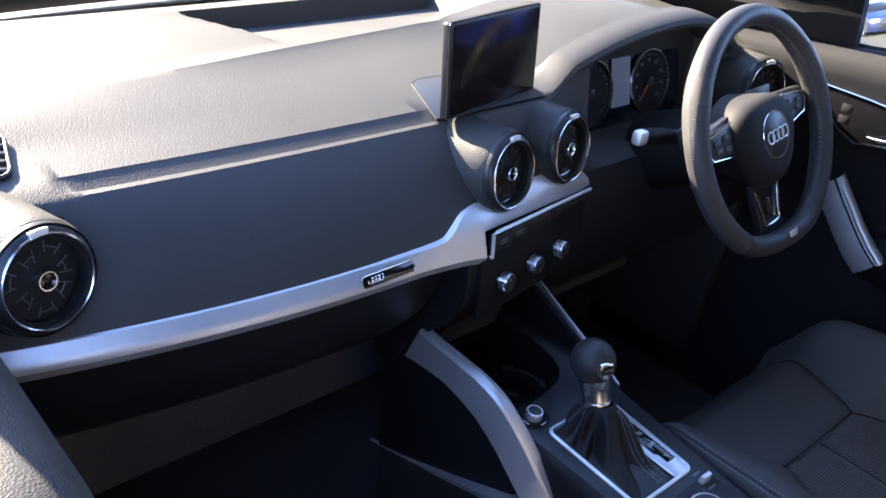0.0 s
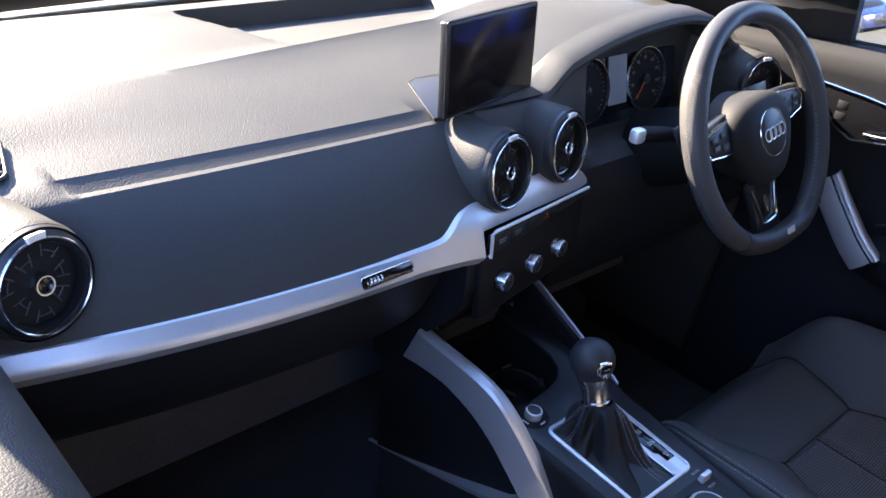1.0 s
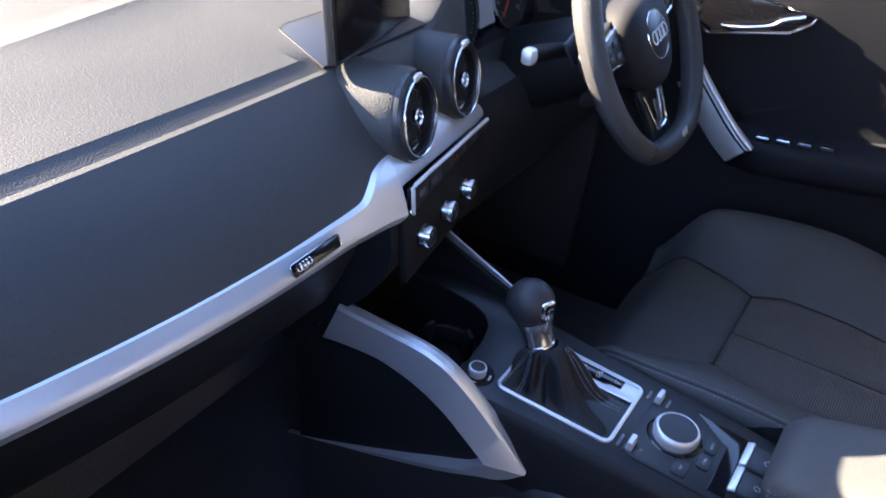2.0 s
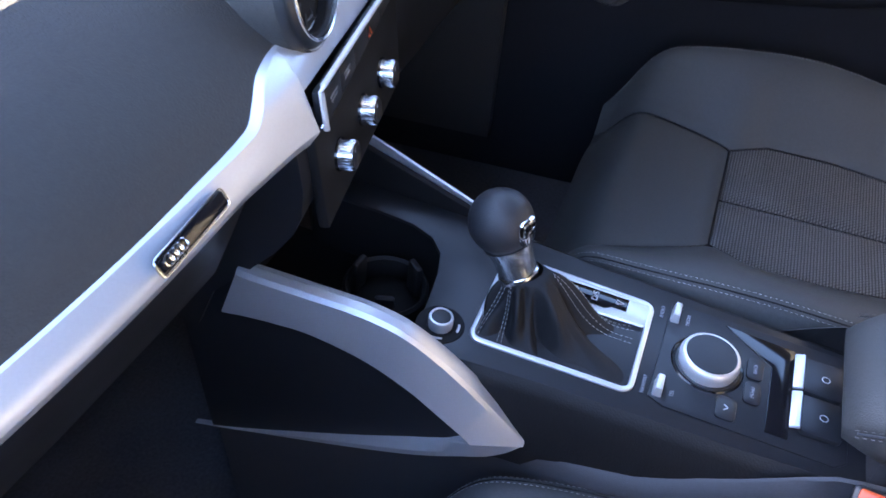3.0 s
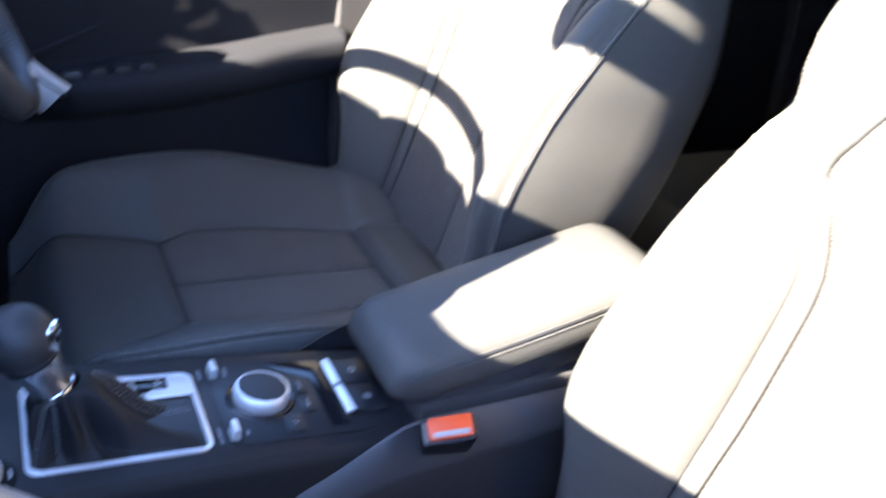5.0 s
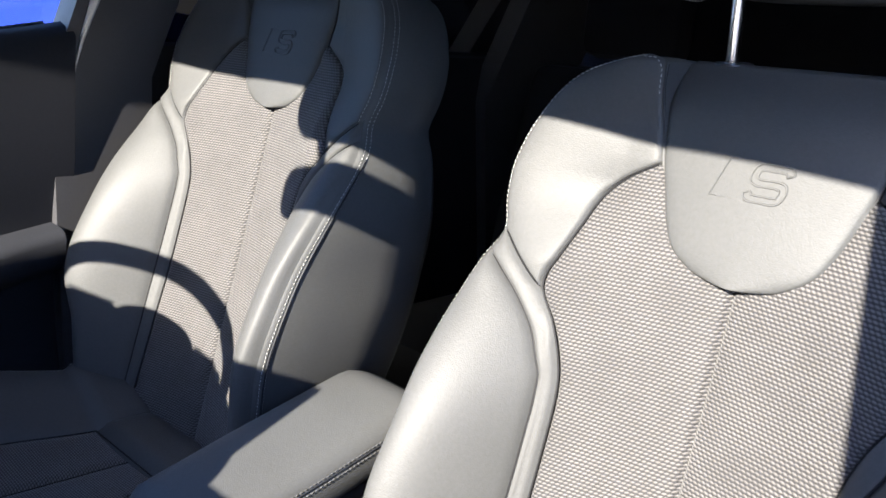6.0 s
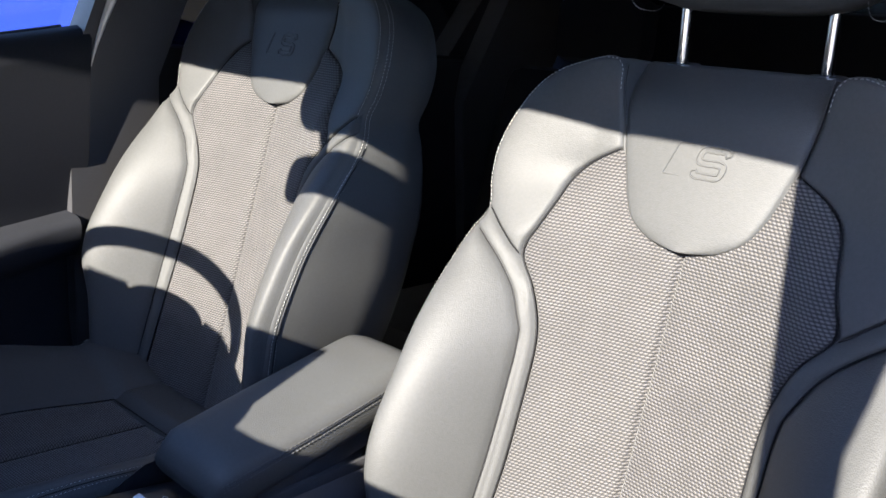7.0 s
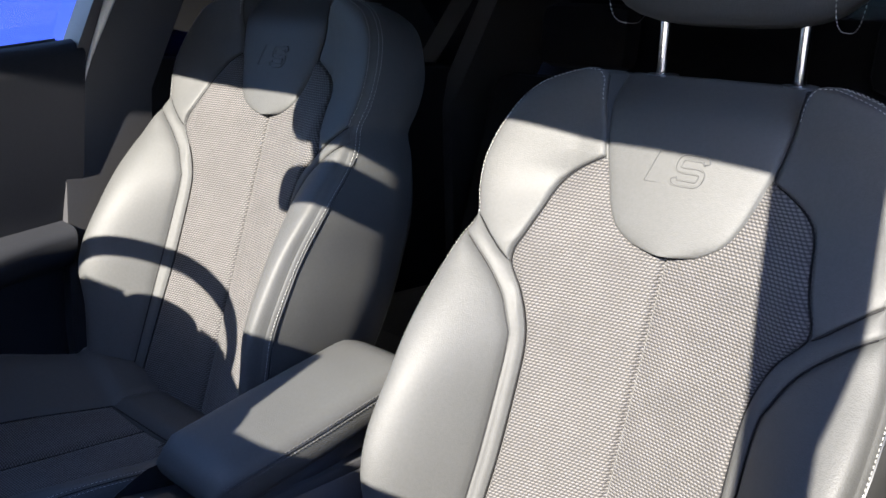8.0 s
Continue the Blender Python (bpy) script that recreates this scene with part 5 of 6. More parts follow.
for s in (-1, 1):
    ln = []
    for j in range(70):
        z = 0.945 + (1.126 - 0.945) * j / 69
        c = outer_w(z) - 0.0035
        ln.append((s * c, seat_plane(z) + back_depth(c, z) - 0.0002, z))
    for j in range(24):
        z = 1.1255 - 0.034 * j / 23
        c = wing_in(z) + 0.0035
        ln.append((s * c, seat_plane(z) + back_depth(c, z) - 0.0002, z))
    part("stitching", stitches(ln, 0.0030, 0.0022, 0.00045), THREAD, seat, "pale thread round the shoulder")
for s in (-1, 1):
    ln = []
    for j in range(60):
        z = 0.47 + 0.43 * j / 59
        c = outer_w(z)
        ln.append((s * (c + 0.0052), seat_plane(z) + back_depth(c, z) - 0.016, z))
    part("ridge_seam", tube(ln, 0.0012, 5), SATIN, seat, "dark seam along the bolster ridge")
p, uv = patch(lambda z: -tongue_w(z), tongue_w, 0.934, 1.122, 34, 70, 1, 0.009, 0.0045, False, 1.9, 0.0048)
part("tongue_panel", p, LEATHER, seat, "embossed black leather head panel", uv, crisp=80)
def border(fn, z0, z1, n=70, out=0.0):
    pts = []
    for j in range(n + 1):
        z = z0 + (z1 - z0) * j / n
        u = fn(z) + out
        pts.append((u, seat_plane(z) + back_depth(u, z) - 0.0034, z))
    return pts


for s in (-1, 1):
    lines = [border(insert_w, 0.45, 1.026), border(lambda z: min(band_out(z), outer_w(z)), 0.45, 0.915), border(lambda z: min(band_in(z), outer_w(z)), 0.896, 0.940), border(tongue_w, 0.935, 1.12)]
    part("panel_seam", joined(*[tube([(s * x, y, z) for x, y, z in ln], 0.0011, 5) for ln in lines]), VOID, seat, "dark seam between the panels")
    part("stitching", stitches([(s * (x + 0.003), y + 0.0026, z) for x, y, z in border(insert_w, 0.45, 1.024, 120)], 0.0030, 0.0022, 0.0004), SEAM_THREAD, seat)
# top roll closing the head panel
rows = []
y0, z0 = seat_plane(1.122) + back_depth(0.0, 1.122) + 0.006, 1.121
for i in range(17):
    u = -0.112 + 0.224 * i / 16
    rows.append([(u, y0 - 0.004, z0 - 0.012), (u, y0 - 0.006, z0 - 0.002), (u, y0 - 0.016, z0 + 0.004), (u, y0 - 0.045, z0 + 0.002), (u, y0 - 0.075, z0 - 0.014), (u, y0 - 0.09, z0 - 0.05)])
part("top_roll", sheet(rows), LEATHER, seat, crisp=80)
for s in (-1, 1):
    # inner cheek of each shoulder wing beside the head panel
    rows = []
    for j in range(24):
        z = 1.0 + 0.126 * j / 23
        u = wing_in(max(z, 1.0285)) + 0.001
        f = seat_plane(z) + back_depth(u + 0.002, z) - 0.004
        rows.append([(s * (u + 0.002), f, z), (s * u, f - 0.006, z), (s * (u - 0.002), f - 0.03, z), (s * (u - 0.002), f - 0.10, z - 0.004)])
    part("wing_cheek", sheet(rows), LEATHER, seat, crisp=80)
# centre seam and embossing
ez = 1.027
ey = lambda z: seat_plane(z) + back_depth(0.0, z) + 0.0131
s_curve = along([(0.017, 0, 0.011), (0.013, 0, 0.0165), (0.0, 0, 0.017), (-0.014, 0, 0.0165), (-0.0175, 0, 0.0115), (-0.0165, 0, 0.003), (-0.010, 0, 0.0), (0.0, 0, 0.0), (0.010, 0, 0.0), (0.0165, 0, -0.003), (0.0175, 0, -0.0115), (0.014, 0, -0.0165), (0.0, 0, -0.017), (-0.013, 0, -0.0165), (-0.017, 0, -0.011)], 60)
rim = []
for side in (1, -1):
    run = []
    for k, p in enumerate(s_curve):
        t = (s_curve[min(k + 1, 59)] - s_curve[max(k - 1, 0)]).normalized()
        run.append((p.x - side * 0.0036 * t.z, p.z + side * 0.0036 * t.x))
    rim += run if side > 0 else run[::-1]
emboss = lambda q, o: (-q[0] * 0.86 - 0.011 - 0.22 * q[1], ey(ez + 0.001 + 0.82 * q[1]) + o, ez + 0.001 + 0.82 * q[1])
part("embossing", tube([emboss(q, 0.0006) for q in rim], 0.0011, 6, True), LEATHER, seat, "embossed letter outline in the leather")
part("embossing", tube([(q[0], ey(ez + q[1]) - 0.0002, ez + q[1]) for q in ((0.008, 0.018), (0.028, 0.018), (0.040, -0.016), (0.010, -0.016), (0.008, -0.019))], 0.0011, 5), LEATHER, seat, "embossed slanting outline beside the letter")


# cushion: panel grid over the seat's length
def crest_u(v):
    """Half width to the stitched crest of the cushion's bolsters; v runs from the rear (0) to the front edge (1)."""
    return spline([(0, 0.205), (0.3, 0.242), (0.55, 0.260), (0.78, 0.258), (0.90, 0.249), (0.98, 0.232), (1.04, 0.208)], v)


def side_u(v):
    return crest_u(v) + 0.018


def ins_u(v):
    """Half width of the cloth insert, its front corners cut off."""
    return 0.096 + 0.032 * smooth(0.15, 0.55, v) - 0.024 * clamp((v - 0.66) / 0.08)


def seam_u(v):
    """Inner edge of the bolster: beside the insert, then splaying out to the front corner."""
    return ins_u(min(v, 0.74)) + 0.072 * clamp((v - 0.74) / 0.27) ** 0.8


def cushion_z(u, v):
    """Top height of the cushion."""
    a = abs(u)
    z = 0.445 + 0.016 * smooth(0.0, 0.85, v) - 0.008 * (1 - smooth(0, 0.15, a))
    c = crest_u(v)
    rise = spline([(0, 0.032), (0.3, 0.052), (0.6, 0.074), (0.85, 0.068), (1.04, 0.050)], v)
    k = clamp((a - seam_u(v) + 0.012) / (c - seam_u(v) + 0.008))
    z += rise * math.sin(k * math.pi / 2) ** (1.5 + 0.5 * smooth(0.7, 0.95, v))
    z -= 0.085 * smooth(c + 0.001, c + 0.030, a)
    z -= 0.0025 * math.exp(-(((a - c) / 0.004) ** 2))
    z -= 0.075 * smooth(0.89, 1.04, v) ** 1.9
    z += 0.014 * smooth(0.24, 0.20, v) * smooth(0.04, 0.12, v)
    return z


def cushion_y(u, v):
    front = 0.080 - 0.016 * smooth(0.08, 0.27, abs(u)) ** 1.5
    return -0.50 + (front + 0.50) * v + 0.028 * smooth(0.72, 1.04, v)


def cushion_patch(u0, u1, v0, v1, nu, nv, seam=0.005):
    rows, uvs = [], []
    for j in range(nv + 1):
        v = v0 + (v1 - v0) * j / nv
        row = []
        for i in range(nu + 1):
            k = i / nu
            a, b = (u0(v) if callable(u0) else u0), (u1(v) if callable(u1) else u1)
            u = a + (b - a) * k
            e = min(u - a, b - u, (v - v0) * 0.55, (v1 - v) * 0.55)
            dip = seam * math.exp(-(e / 0.006) ** 2)
            y = cushion_y(u, v)
            row.append((u, y, cushion_z(u, v) - dip))
            uvs.append((u, y))
        rows.append(row)
    return sheet(rows), uvs


for a, b in ((lambda v: -ins_u(v), 0.0), (0.0, ins_u)):
    p, uv = cushion_patch(a, b, 0.24, 0.74, 16, 40)
    part("cushion_insert", p, CLOTH, seat, "woven mesh seat insert", uv, crisp=80)
p, uv = cushion_patch(lambda v: -ins_u(v), ins_u, 0.0, 0.24, 30, 16)
part("rear_roll", p, LEATHER, seat, "narrow leather roll behind the insert", uv, crisp=80)
outline = [(-ins_u(0.24 + 0.02 * k), 0.24 + 0.02 * k) for k in range(26)] + [(ins_u(0.74 - 0.02 * k), 0.74 - 0.02 * k) for k in range(26)]
part("insert_seam", tube([(u, cushion_y(u, v), cushion_z(u, v) - 0.0036) for u, v in outline], 0.0012, 6, True), VOID, seat, "dark seam round the seat insert")
part("insert_seam", tube([(0.0, cushion_y(0, 0.24 + 0.02 * k), cushion_z(0, 0.24 + 0.02 * k) - 0.0040) for k in range(26)], 0.0010, 6), VOID, seat)
p, uv = cushion_patch(lambda v: -seam_u(v), seam_u, 0.74, 1.04, 34, 30)
part("thigh_panel", p, LEATHER, seat, "leather front of the cushion", uv, crisp=80)
for s in (-1, 1):
    if s < 0:
        p, uv = cushion_patch(lambda v: -side_u(v), lambda v: -seam_u(v), 0.0, 1.04, 44, 50)
    else:
        p, uv = cushion_patch(seam_u, side_u, 0.0, 1.04, 44, 50)
    part("cushion_bolster", p, LEATHER, seat, "leather cushion bolster", uv, crisp=80)
    part("thigh_seam", tube([(s * seam_u(v), cushion_y(seam_u(v), v), cushion_z(seam_u(v), v) - 0.0036) for v in [0.74 + 0.01 * k for k in range(30)]], 0.0011, 6), VOID, seat, "dark seam beside the thigh panel")
    rows = []
    for j in range(40):
        v = 1.04 * j / 39
        w = side_u(v)
        y, z = cushion_y(w, v), cushion_z(w, v) - 0.004
        rows.append([(s * w, y, z), (s * w, y, z - 0.008), (s * (w - 0.002), y, z - 0.04), (s * (w - 0.010), y, z - 0.09), (s * (w - 0.025), y, z - 0.14)])
    part("cushion_side", sheet(rows), LEATHER, seat, crisp=80)
    for o in (-0.0045, 0.0045):
        part("stitching", stitches([(s * (crest_u(v) + o), cushion_y(crest_u(v) + o, v), cushion_z(crest_u(v) + o, v) + 0.0006) for v in [0.01 * k for k in range(103)]], 0.0030, 0.0022, 0.0003), THREAD, seat, "pale double stitching")
    part("bolster_seam", tube([(s * crest_u(v), cushion_y(crest_u(v), v), cushion_z(crest_u(v), v) + 0.0002) for v in [0.02 * k for k in range(52)]], 0.0010, 5), VOID, seat, "dark seam along the bolster")
rows = []
for i in range(35):
    u = side_u(1.04) * (2 * i / 34 - 1)
    y, z = cushion_y(u, 1.04), cushion_z(u, 1.04) - 0.004
    rows.append([(u, y, z), (u, y + 0.002, z - 0.03), (u, y - 0.014, z - 0.08), (u, y - 0.05, z - 0.12)])
part("cushion_front", sheet(rows), LEATHER, seat, crisp=80)
part("seat_base", block(0.40, 0.44, 0.27, Matrix.Translation((0, -0.26, 0.155)), 0.02), PLASTIC, seat, "black plastic seat base")
# headrest
HR = Matrix.Translation((0, -0.672, 1.278))
rows = []
for j in range(17):
    k = j / 16 * 2 - 1
    e = math.sqrt(max(0.0, 1 - abs(k) ** 3.5))
    ring = []
    for i in range(28):
        a = 2 * math.pi * i / 28
        ca, sa = math.cos(a), math.sin(a)
        ring.append(HR @ Vector((k * 0.158, 0.056 * max(0.25, e) * math.copysign(abs(ca) ** 0.6, ca), 0.085 * max(0.4, e) * math.copysign(abs(sa) ** 0.6, sa) + 0.012 * sa)))
    rows.append(ring)
head = part("headrest", capped(rows), LEATHER, seat, "black leather headrest on two chrome rods", crisp=70)
for s in (-1, 1):
    part("rod", tube([(s * 0.081, -0.694, 1.07), (s * 0.081, -0.680, 1.23)], 0.0066, 16), CHROME, head, "chrome rod")
    part("rod_sleeve", spun([(0.020, 0.0), (0.019, 0.004), (0.009, 0.005), (0.008, 0.0)], 24, frame_at((s * 0.081, -0.692, 1.121), (0, 0.1, 1))), SATIN, head)
    part("stitching", stitches([HR @ Vector((s * 0.125, 0.0552 * math.copysign(abs(math.cos(a)) ** 0.6, math.cos(a)), 0.085 * math.copysign(abs(math.sin(a)) ** 0.6, math.sin(a)) + 0.012 * math.sin(a))) for a in [2 * math.pi * k / 80 for k in range(81)]], 0.0036, 0.0024, 0.0006), THREAD, head)
driver_seat = copy_thing(seat, pose(0.3716, -0.040, 0.056))
tagged(driver_seat, "black leather driver's seat with mesh inserts behind the steering wheel")

# ---- doors ----
def door(side, name, window_open):
    lab = "dark front door panel with silver handle and padded armrest" if side > 0 else "dark front passenger door with the window lowered"
    d = thing(name, lab, "car door", "front doors")
    s = side
    belt = (lambda y: 1.005 - 0.075 * y + 0.12 * max(0.0, -y) ** 1.7) if s > 0 else (lambda y: 0.950 - 0.062 * (1 - smooth(-0.16, -0.02, y)))
    rows = []
    for j in range(34):
        y = 0.62 - 0.0335 * j
        b = belt(y)
        if s > 0:
            row = [(0.755, b + 0.004), (0.735, b + 0.010), (0.712, b + 0.004), (0.696, b - 0.012), (0.698, b - 0.04), (0.704, b - 0.085), (0.714, 0.86), (0.736, 0.78), (0.750, 0.70)]
        else:
            # rounded shoulder that meets the end of the dash strip
            k = smooth(0.30, 0.23, y) * (1 - smooth(-0.05, -0.28, y))
            row = [(0.755, b + 0.004), (0.740 - 0.010 * k, b + 0.010), (0.728 - 0.028 * k, b + 0.009), (0.720 - 0.045 * k, b), (0.716 - 0.057 * k, b - 0.018), (0.715 - 0.060 * k, b - 0.045), (0.718 - 0.058 * k, b - 0.085), (0.736 - 0.030 * k, 0.76), (0.750, 0.70)]
        rows.append([(s * x, y, z) for x, z in row + [(0.752, 0.55), (0.735, 0.42), (0.72, 0.25), (0.715, 0.17)]])
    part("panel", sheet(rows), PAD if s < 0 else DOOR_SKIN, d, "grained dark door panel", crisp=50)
    part("outer_skin", block(0.03, 1.1, 0.8, Matrix.Translation((s * 0.785, 0.08, 0.2)), 0.02), SATIN, d, "outer skin of the door")
    part("sill_rubber", tube([(s * 0.757, 0.62 - 0.02 * k, belt(0.62 - 0.02 * k) + 0.006) for k in range(55)], 0.007, 6), RUBBER, d)
    arm = []
    for j in range(24):
        y = 0.03 - 0.021 * j
        e = smooth(0.03, -0.04, y)
        z = 0.690 - 0.10 * y + 0.08 * max(0.0, -0.2 - y)
        w = 0.055 - 0.020 * smooth(-0.25, -0.42, y)
        arm.append([(s * 0.752, y, z + 0.004), (s * (0.72 - w * e * 0.6), y, z + 0.002), (s * (0.72 - w * e), y, z - 0.004), (s * (0.715 - w * e), y, z - 0.015), (s * (0.72 - w * e), y, z - 0.045), (s * (0.72 - w * e * 0.5), y, z - 0.07), (s * 0.752, y, z - 0.085)])
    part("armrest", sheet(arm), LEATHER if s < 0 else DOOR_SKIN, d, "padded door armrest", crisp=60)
    if s > 0:
        # handle recess with chrome outline and lever
        rec = [(0.20, 0.937), (0.10, 0.932), (0.0, 0.922), (-0.062, 0.913), (-0.055, 0.90), (-0.025, 0.879), (0.06, 0.862), (0.105, 0.853), (0.14, 0.870), (0.175, 0.905)]
        mm = Matrix(((0, 0, -1, 0.7125), (1, 0, 0, 0), (0, 1, 0, 0), (0, 0, 0, 1)))
        part("handle_recess", slab(rec, 0.012, mm, 0.001), GLOSS, d, "dark handle recess")
        part("recess_edge", tube([(0.699, y, z) for y, z in rec], 0.0018, 6, True), CHROME, d, "thin chrome outline")
        lv = along([(0.698, 0.085, 0.871), (0.690, 0.05, 0.876), (0.688, 0.005, 0.888), (0.688, -0.015, 0.902), (0.692, -0.045, 0.912)], 18)
        part("handle", tube(lv, [0.003] * 3 + [0.0042] * 12 + [0.004] * 3, 10), CHROME, d, "chrome door handle")
        for k in range(2):
            part("memory_button", block(0.002, 0.018, 0.014, Matrix.Translation((0.7012, 0.135, 0.880 + 0.02 * k)), 0.0002), SATIN, d)
        # grab bracket
        gb = along([(0.675, 0.112, 0.785), (0.668, 0.075, 0.745), (0.66, 0.03, 0.700), (0.658, -0.004, 0.672)], 16)
        part("grab_bracket", capped([[p + Vector(o) for o in ((0.03, 0.012, -0.02), (-0.002, 0.022, -0.022), (-0.006, 0.016, -0.016), (-0.008, -0.010, 0.010), (-0.004, -0.016, 0.014), (0.03, -0.008, 0.012))] for p in gb]), SILVER, d, "silver grab bracket")
        part("bracket_groove", tube([p + Vector((-0.0075, -0.0085, 0.0085)) for p in gb], 0.0022, 8), VOID, d, "dark groove along the bracket")
        part("bracket_rail", tube([p + Vector((-0.006, -0.0165, 0.0145)) for p in gb], 0.0058, 12), ALLOY, d, "bright round rail of the bracket")
        cap = gb[-1]
        part("bracket_end", tube([cap + Vector((-0.006, -0.012, 0.008)), cap + Vector((0.02, -0.014, 0.006))], 0.006, 10), CHROME, d)
        # window switches
        for k in range(4):
            y = -0.03 - 0.035 * k
            sw = part("window_switch", block(0.022, 0.024, 0.008, Matrix.Translation((0.688, y, 0.690 - 0.1 * y)), 0.002), SATIN, d, "window switch with a bright edge")
            part("switch_edge", tube([(0.679, y - 0.01, 0.699 - 0.1 * y), (0.679, y + 0.01, 0.697 - 0.1 * y)], 0.0012, 6), CHROME, sw)
        part("curved_line", tube(along([(0.748, 0.03, 0.705), (0.745, -0.03, 0.732), (0.742, -0.10, 0.768), (0.738, -0.15, 0.795)], 20), 0.004, 8), DOOR_SKIN, d, "moulded line across the panel")
        pane = part("window_pane", sheet([[(0.757, y, belt(y)) for y in (0.60, 0.3, 0.0, -0.45)], [(0.60, y, z) for y, z in ((0.50, 1.12), (0.1, 1.36), (-0.1, 1.42), (-0.5, 1.44))]]), GLASS, d, "clear side window")
        pane.visible_shadow = False
    return d


door(1, "door_1", False)
door(-1, "door_2", True)

# right-hand mirror outside the driver's window
mir = thing("door_mirror", "black door mirror reflecting parked cars", "mirror")
MM = frame_at((0.985, 0.225, 1.020), (-0.35, -0.934, 0.06))
part("shell", capped([[MM @ Vector((w * q[0], h * q[1], d)) for q in rounded(2, 2, 0.7, 6)] for w, h, d in ((0.105, 0.075, 0.004), (0.11, 0.08, -0.01), (0.10, 0.072, -0.05), (0.06, 0.045, -0.085))]), SATIN, mir, "dark mirror shell")
part("mirror_glass", slab([(q[0] * 0.094, q[1] * 0.066) for q in rounded(2, 2, 0.6, 6)], 0.003, MM @ Matrix.Translation((0, 0, 0.003)), 0.0005), MIRROR, mir, "mirror glass")
part("mirror_foot", block(0.16, 0.07, 0.03, Matrix.Translation((0.85, 0.27, 0.975)), 0.01), SATIN, mir)
setting("trim_mirror_corner", slab([(0.62, 0.975), (0.168, 0.985), (0.176, 1.08), (0.22, 1.18), (0.34, 1.23), (0.50, 1.15)], 0.02, Matrix(((0, 0, 1, 0.735), (1, 0, 0, 0), (0, 1, 0, 0), (0, 0, 0, 1)))), DOOR_SKIN, "dark corner trim ahead of the driver's window")

# ---- rear bench ----
bench = thing("rear_bench", "rear bench seat, shade put into its darker back and headrests", "seat")
part("bench_cushion", block(1.3, 0.5, 0.2, Matrix.Translation((0, -1.25, 0.32)), 0.05), LEATHER, bench)
# back and headrests borrow the dark door colour to stand in for shade
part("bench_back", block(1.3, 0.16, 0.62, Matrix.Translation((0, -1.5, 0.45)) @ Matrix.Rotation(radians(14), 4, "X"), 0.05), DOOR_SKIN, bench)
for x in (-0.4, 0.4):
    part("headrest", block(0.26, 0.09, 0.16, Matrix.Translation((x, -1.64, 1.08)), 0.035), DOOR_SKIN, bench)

# ---- sun visor folded up over the driver ----
visor = thing("sun_visor", "dark cloth sun visor folded up above the driver", "sun visor")
part("flap", slab(rounded(0.42, 0.15, 0.02), 0.014, frame_at((0.345, -0.045, 1.418), (0, -0.17, -1), (0, 1, 0)), 0.004), HEADLINING, visor)
part("hinge_rod", tube([(0.13, 0.030, 1.413), (0.56, 0.030, 1.413)], 0.004, 8), PLASTIC, visor)

# ---- interior mirror under the windscreen header ----
rear_mirror = thing("rear_view_mirror", "black rear-view mirror on the windscreen", "mirror")
RV = frame_at((0.010, 0.20, 1.298), (0.25, -1, -0.1))
part("mirror_shell", slab(rounded(0.245, 0.072, 0.028), 0.022, RV @ Matrix.Translation((0, 0, -0.022)), 0.006), SATIN, rear_mirror)
part("mirror_glass", slab(rounded(0.232, 0.062, 0.024), 0.002, RV, 0.0004), MIRROR, rear_mirror)
part("mirror_foot", tube([RV @ Vector((0.02, 0, -0.02)), (0.06, 0.18, 1.37)], 0.012, 10), SATIN, rear_mirror)
part("sensor_housing", slab(rounded(0.30, 0.150, 0.06), 0.05, frame_at((0.010, 0.13, 1.385), (0, -1, 0.3)), 0.008), SATIN, rear_mirror, "dark sensor housing above the mirror")

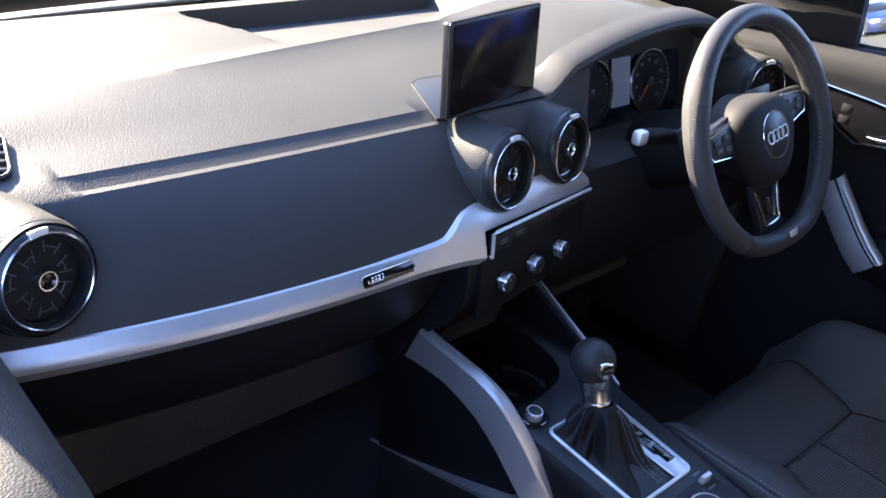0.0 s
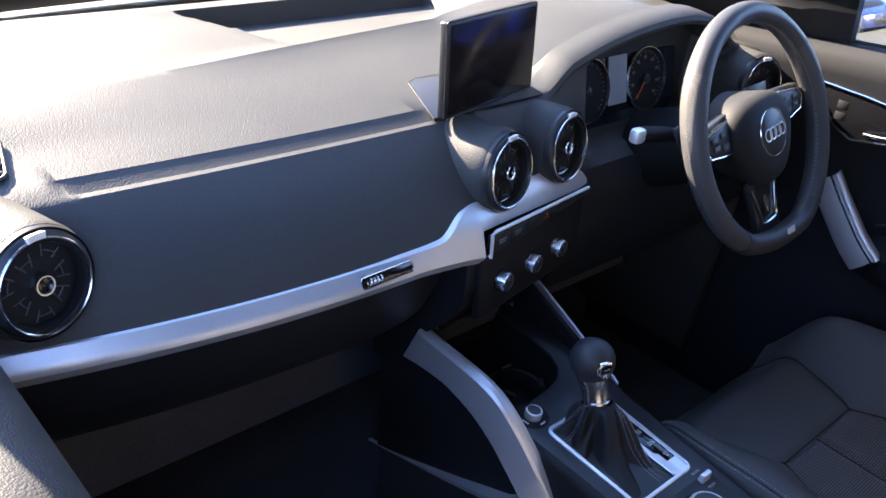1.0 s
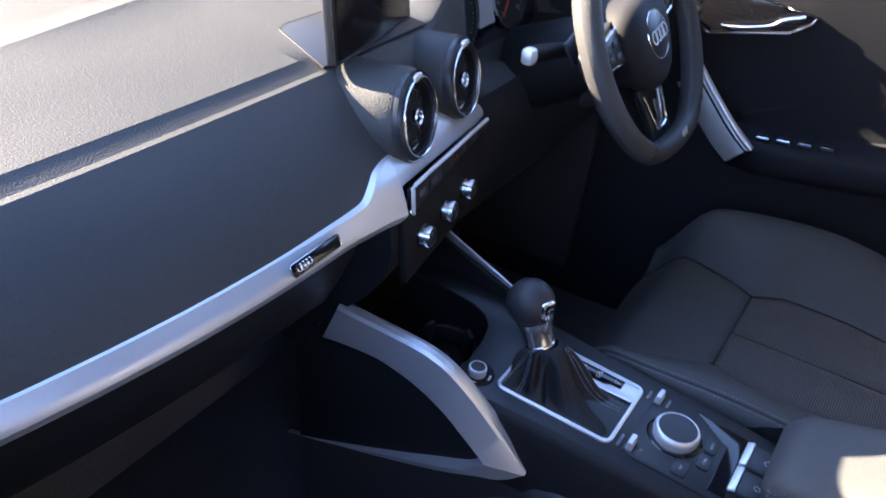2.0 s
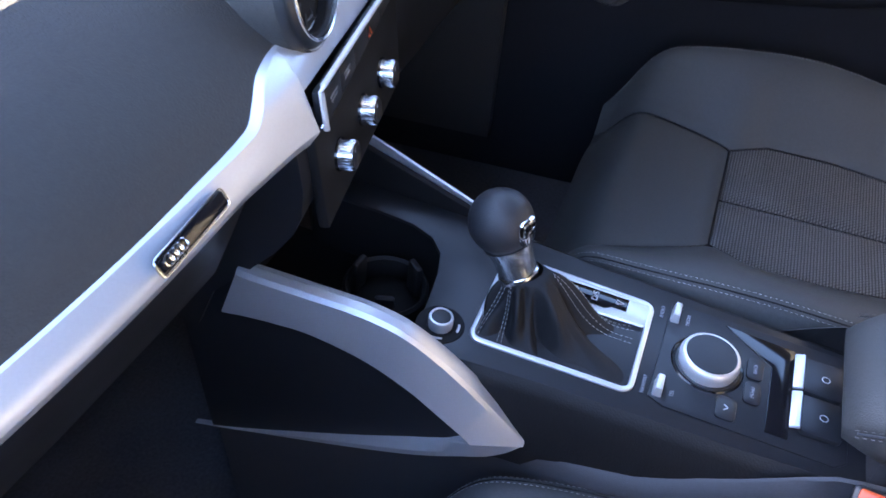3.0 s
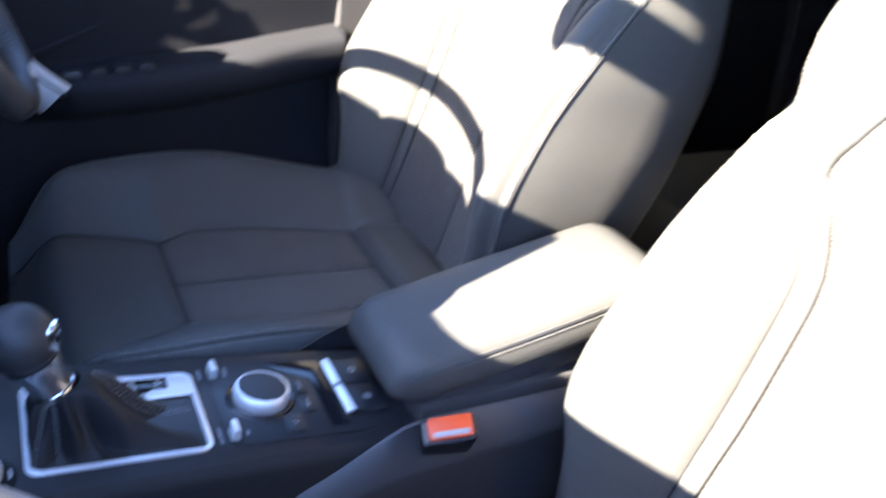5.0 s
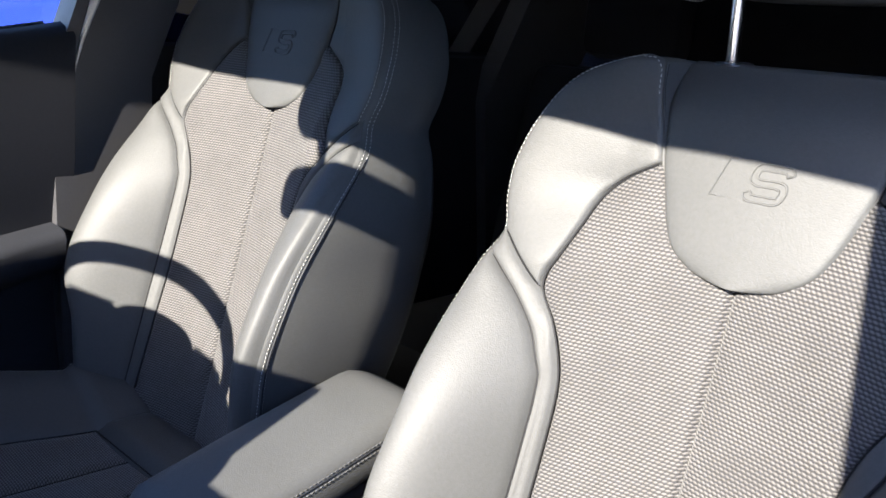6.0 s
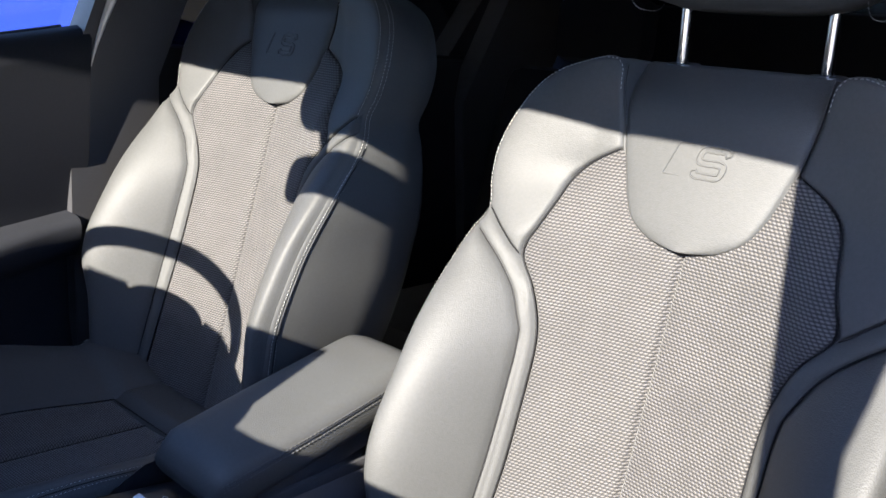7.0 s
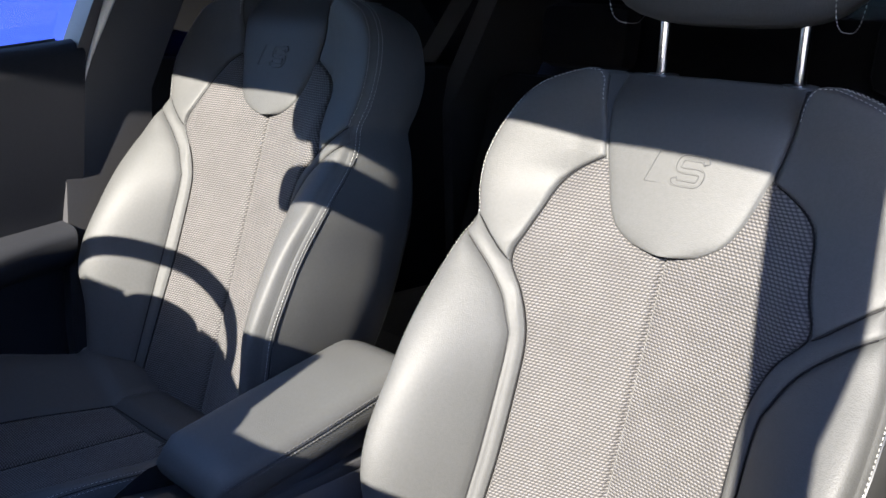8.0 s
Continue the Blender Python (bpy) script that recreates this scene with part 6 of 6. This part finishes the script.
# ---- outside ----
def parked_car(name, paint, at, turn, label):
    """A parked hatchback: body with bonnet and cabin, windows, wheels, lamps."""
    c = thing(name, label, "car", "parked cars", at=at)
    c.rotation_euler = (0, 0, radians(turn))
    prof = [(2.05, 0.25), (2.12, 0.45), (2.05, 0.72), (1.9, 0.80), (1.05, 0.98), (0.3, 1.42), (-0.4, 1.52), (-1.3, 1.48), (-1.95, 1.05), (-2.08, 0.85), (-2.08, 0.3)]
    rings = []
    for u in (-1, -0.97, -0.86, -0.6, 0, 0.6, 0.86, 0.97, 1):
        k = abs(u)
        ring = []
        for y, z in prof:
            tuck = 0.20 * clamp((z - 0.95) / 0.5) * u * -1
            ring.append((0.9 * u + tuck, y * (1 - 0.05 * k**4), z - 0.05 * k**6 * (z > 0.9)))
        rings.append(ring)
    part("body", capped(rings), paint, c, crisp=35)
    for s in (-1, 1):
        part("side_window", slab([(0.95, 1.0), (0.25, 1.36), (-1.2, 1.40), (-1.6, 1.08)], 0.03, Matrix(((0, 0, 1, s * 0.83 - 0.015), (1, 0, 0, 0), (0, 1, 0, 0), (0, 0, 0, 1))), 0.005), GLOSS, c)
        for y in (1.3, -1.3):
            w = part("wheel", spun([(0.0, 0.09), (0.2, 0.10), (0.22, 0.11), (0.31, 0.11), (0.33, 0.06), (0.33, -0.1)], 32, frame_at((s * 0.80, y, 0.25), (s, 0, 0))), RUBBER, c)
            part("rim", spun([(0.04, 0.115), (0.2, 0.112), (0.215, 0.118)], 24, frame_at((s * 0.80, y, 0.25), (s, 0, 0))), ALLOY, w)
        part("headlamp", slab(rounded(0.42, 0.13, 0.05), 0.05, frame_at((s * 0.62, 2.03, 0.66), (s * 0.25, 1, 0.3)), 0.01), CHROME, c)
    part("grille", slab(rounded(0.8, 0.34, 0.08), 0.03, frame_at((0, 2.10, 0.5), (0, 1, 0.05)), 0.01), GLOSS, c)
    part("windscreen", slab([(-0.62, 0.0), (0.62, 0.0), (0.52, 0.78), (-0.52, 0.78)], 0.02, frame_at((0, 1.02, 1.0), (0, 0.50, 0.86), (0, -0.8, 0.5)), 0.005), GLOSS, c)
    return c


tall = parked_car("parked_car", BLUE_PAINT, (4.4, -2.2, -0.06), 0, "tall bright blue car parked beside the driver's side")
tall.scale = (1.05, 1.05, 1.42)
NAVY = material("dark_blue_paint", (0.01, 0.016, 0.06), 0.25, metal=0.3, coat=1.0, vary=0.04)
parked_car("parked_car", material("silver_paint", (0.45, 0.46, 0.48), 0.3, metal=0.6, coat=1.0, vary=0.04), (3.4, 4.2, -0.05), 200, "silver car parked ahead on the driver's side")
parked_car("parked_car", NAVY, (2.75, -5.3, -0.05), 0, "dark blue car parked behind, seen in the door mirror")
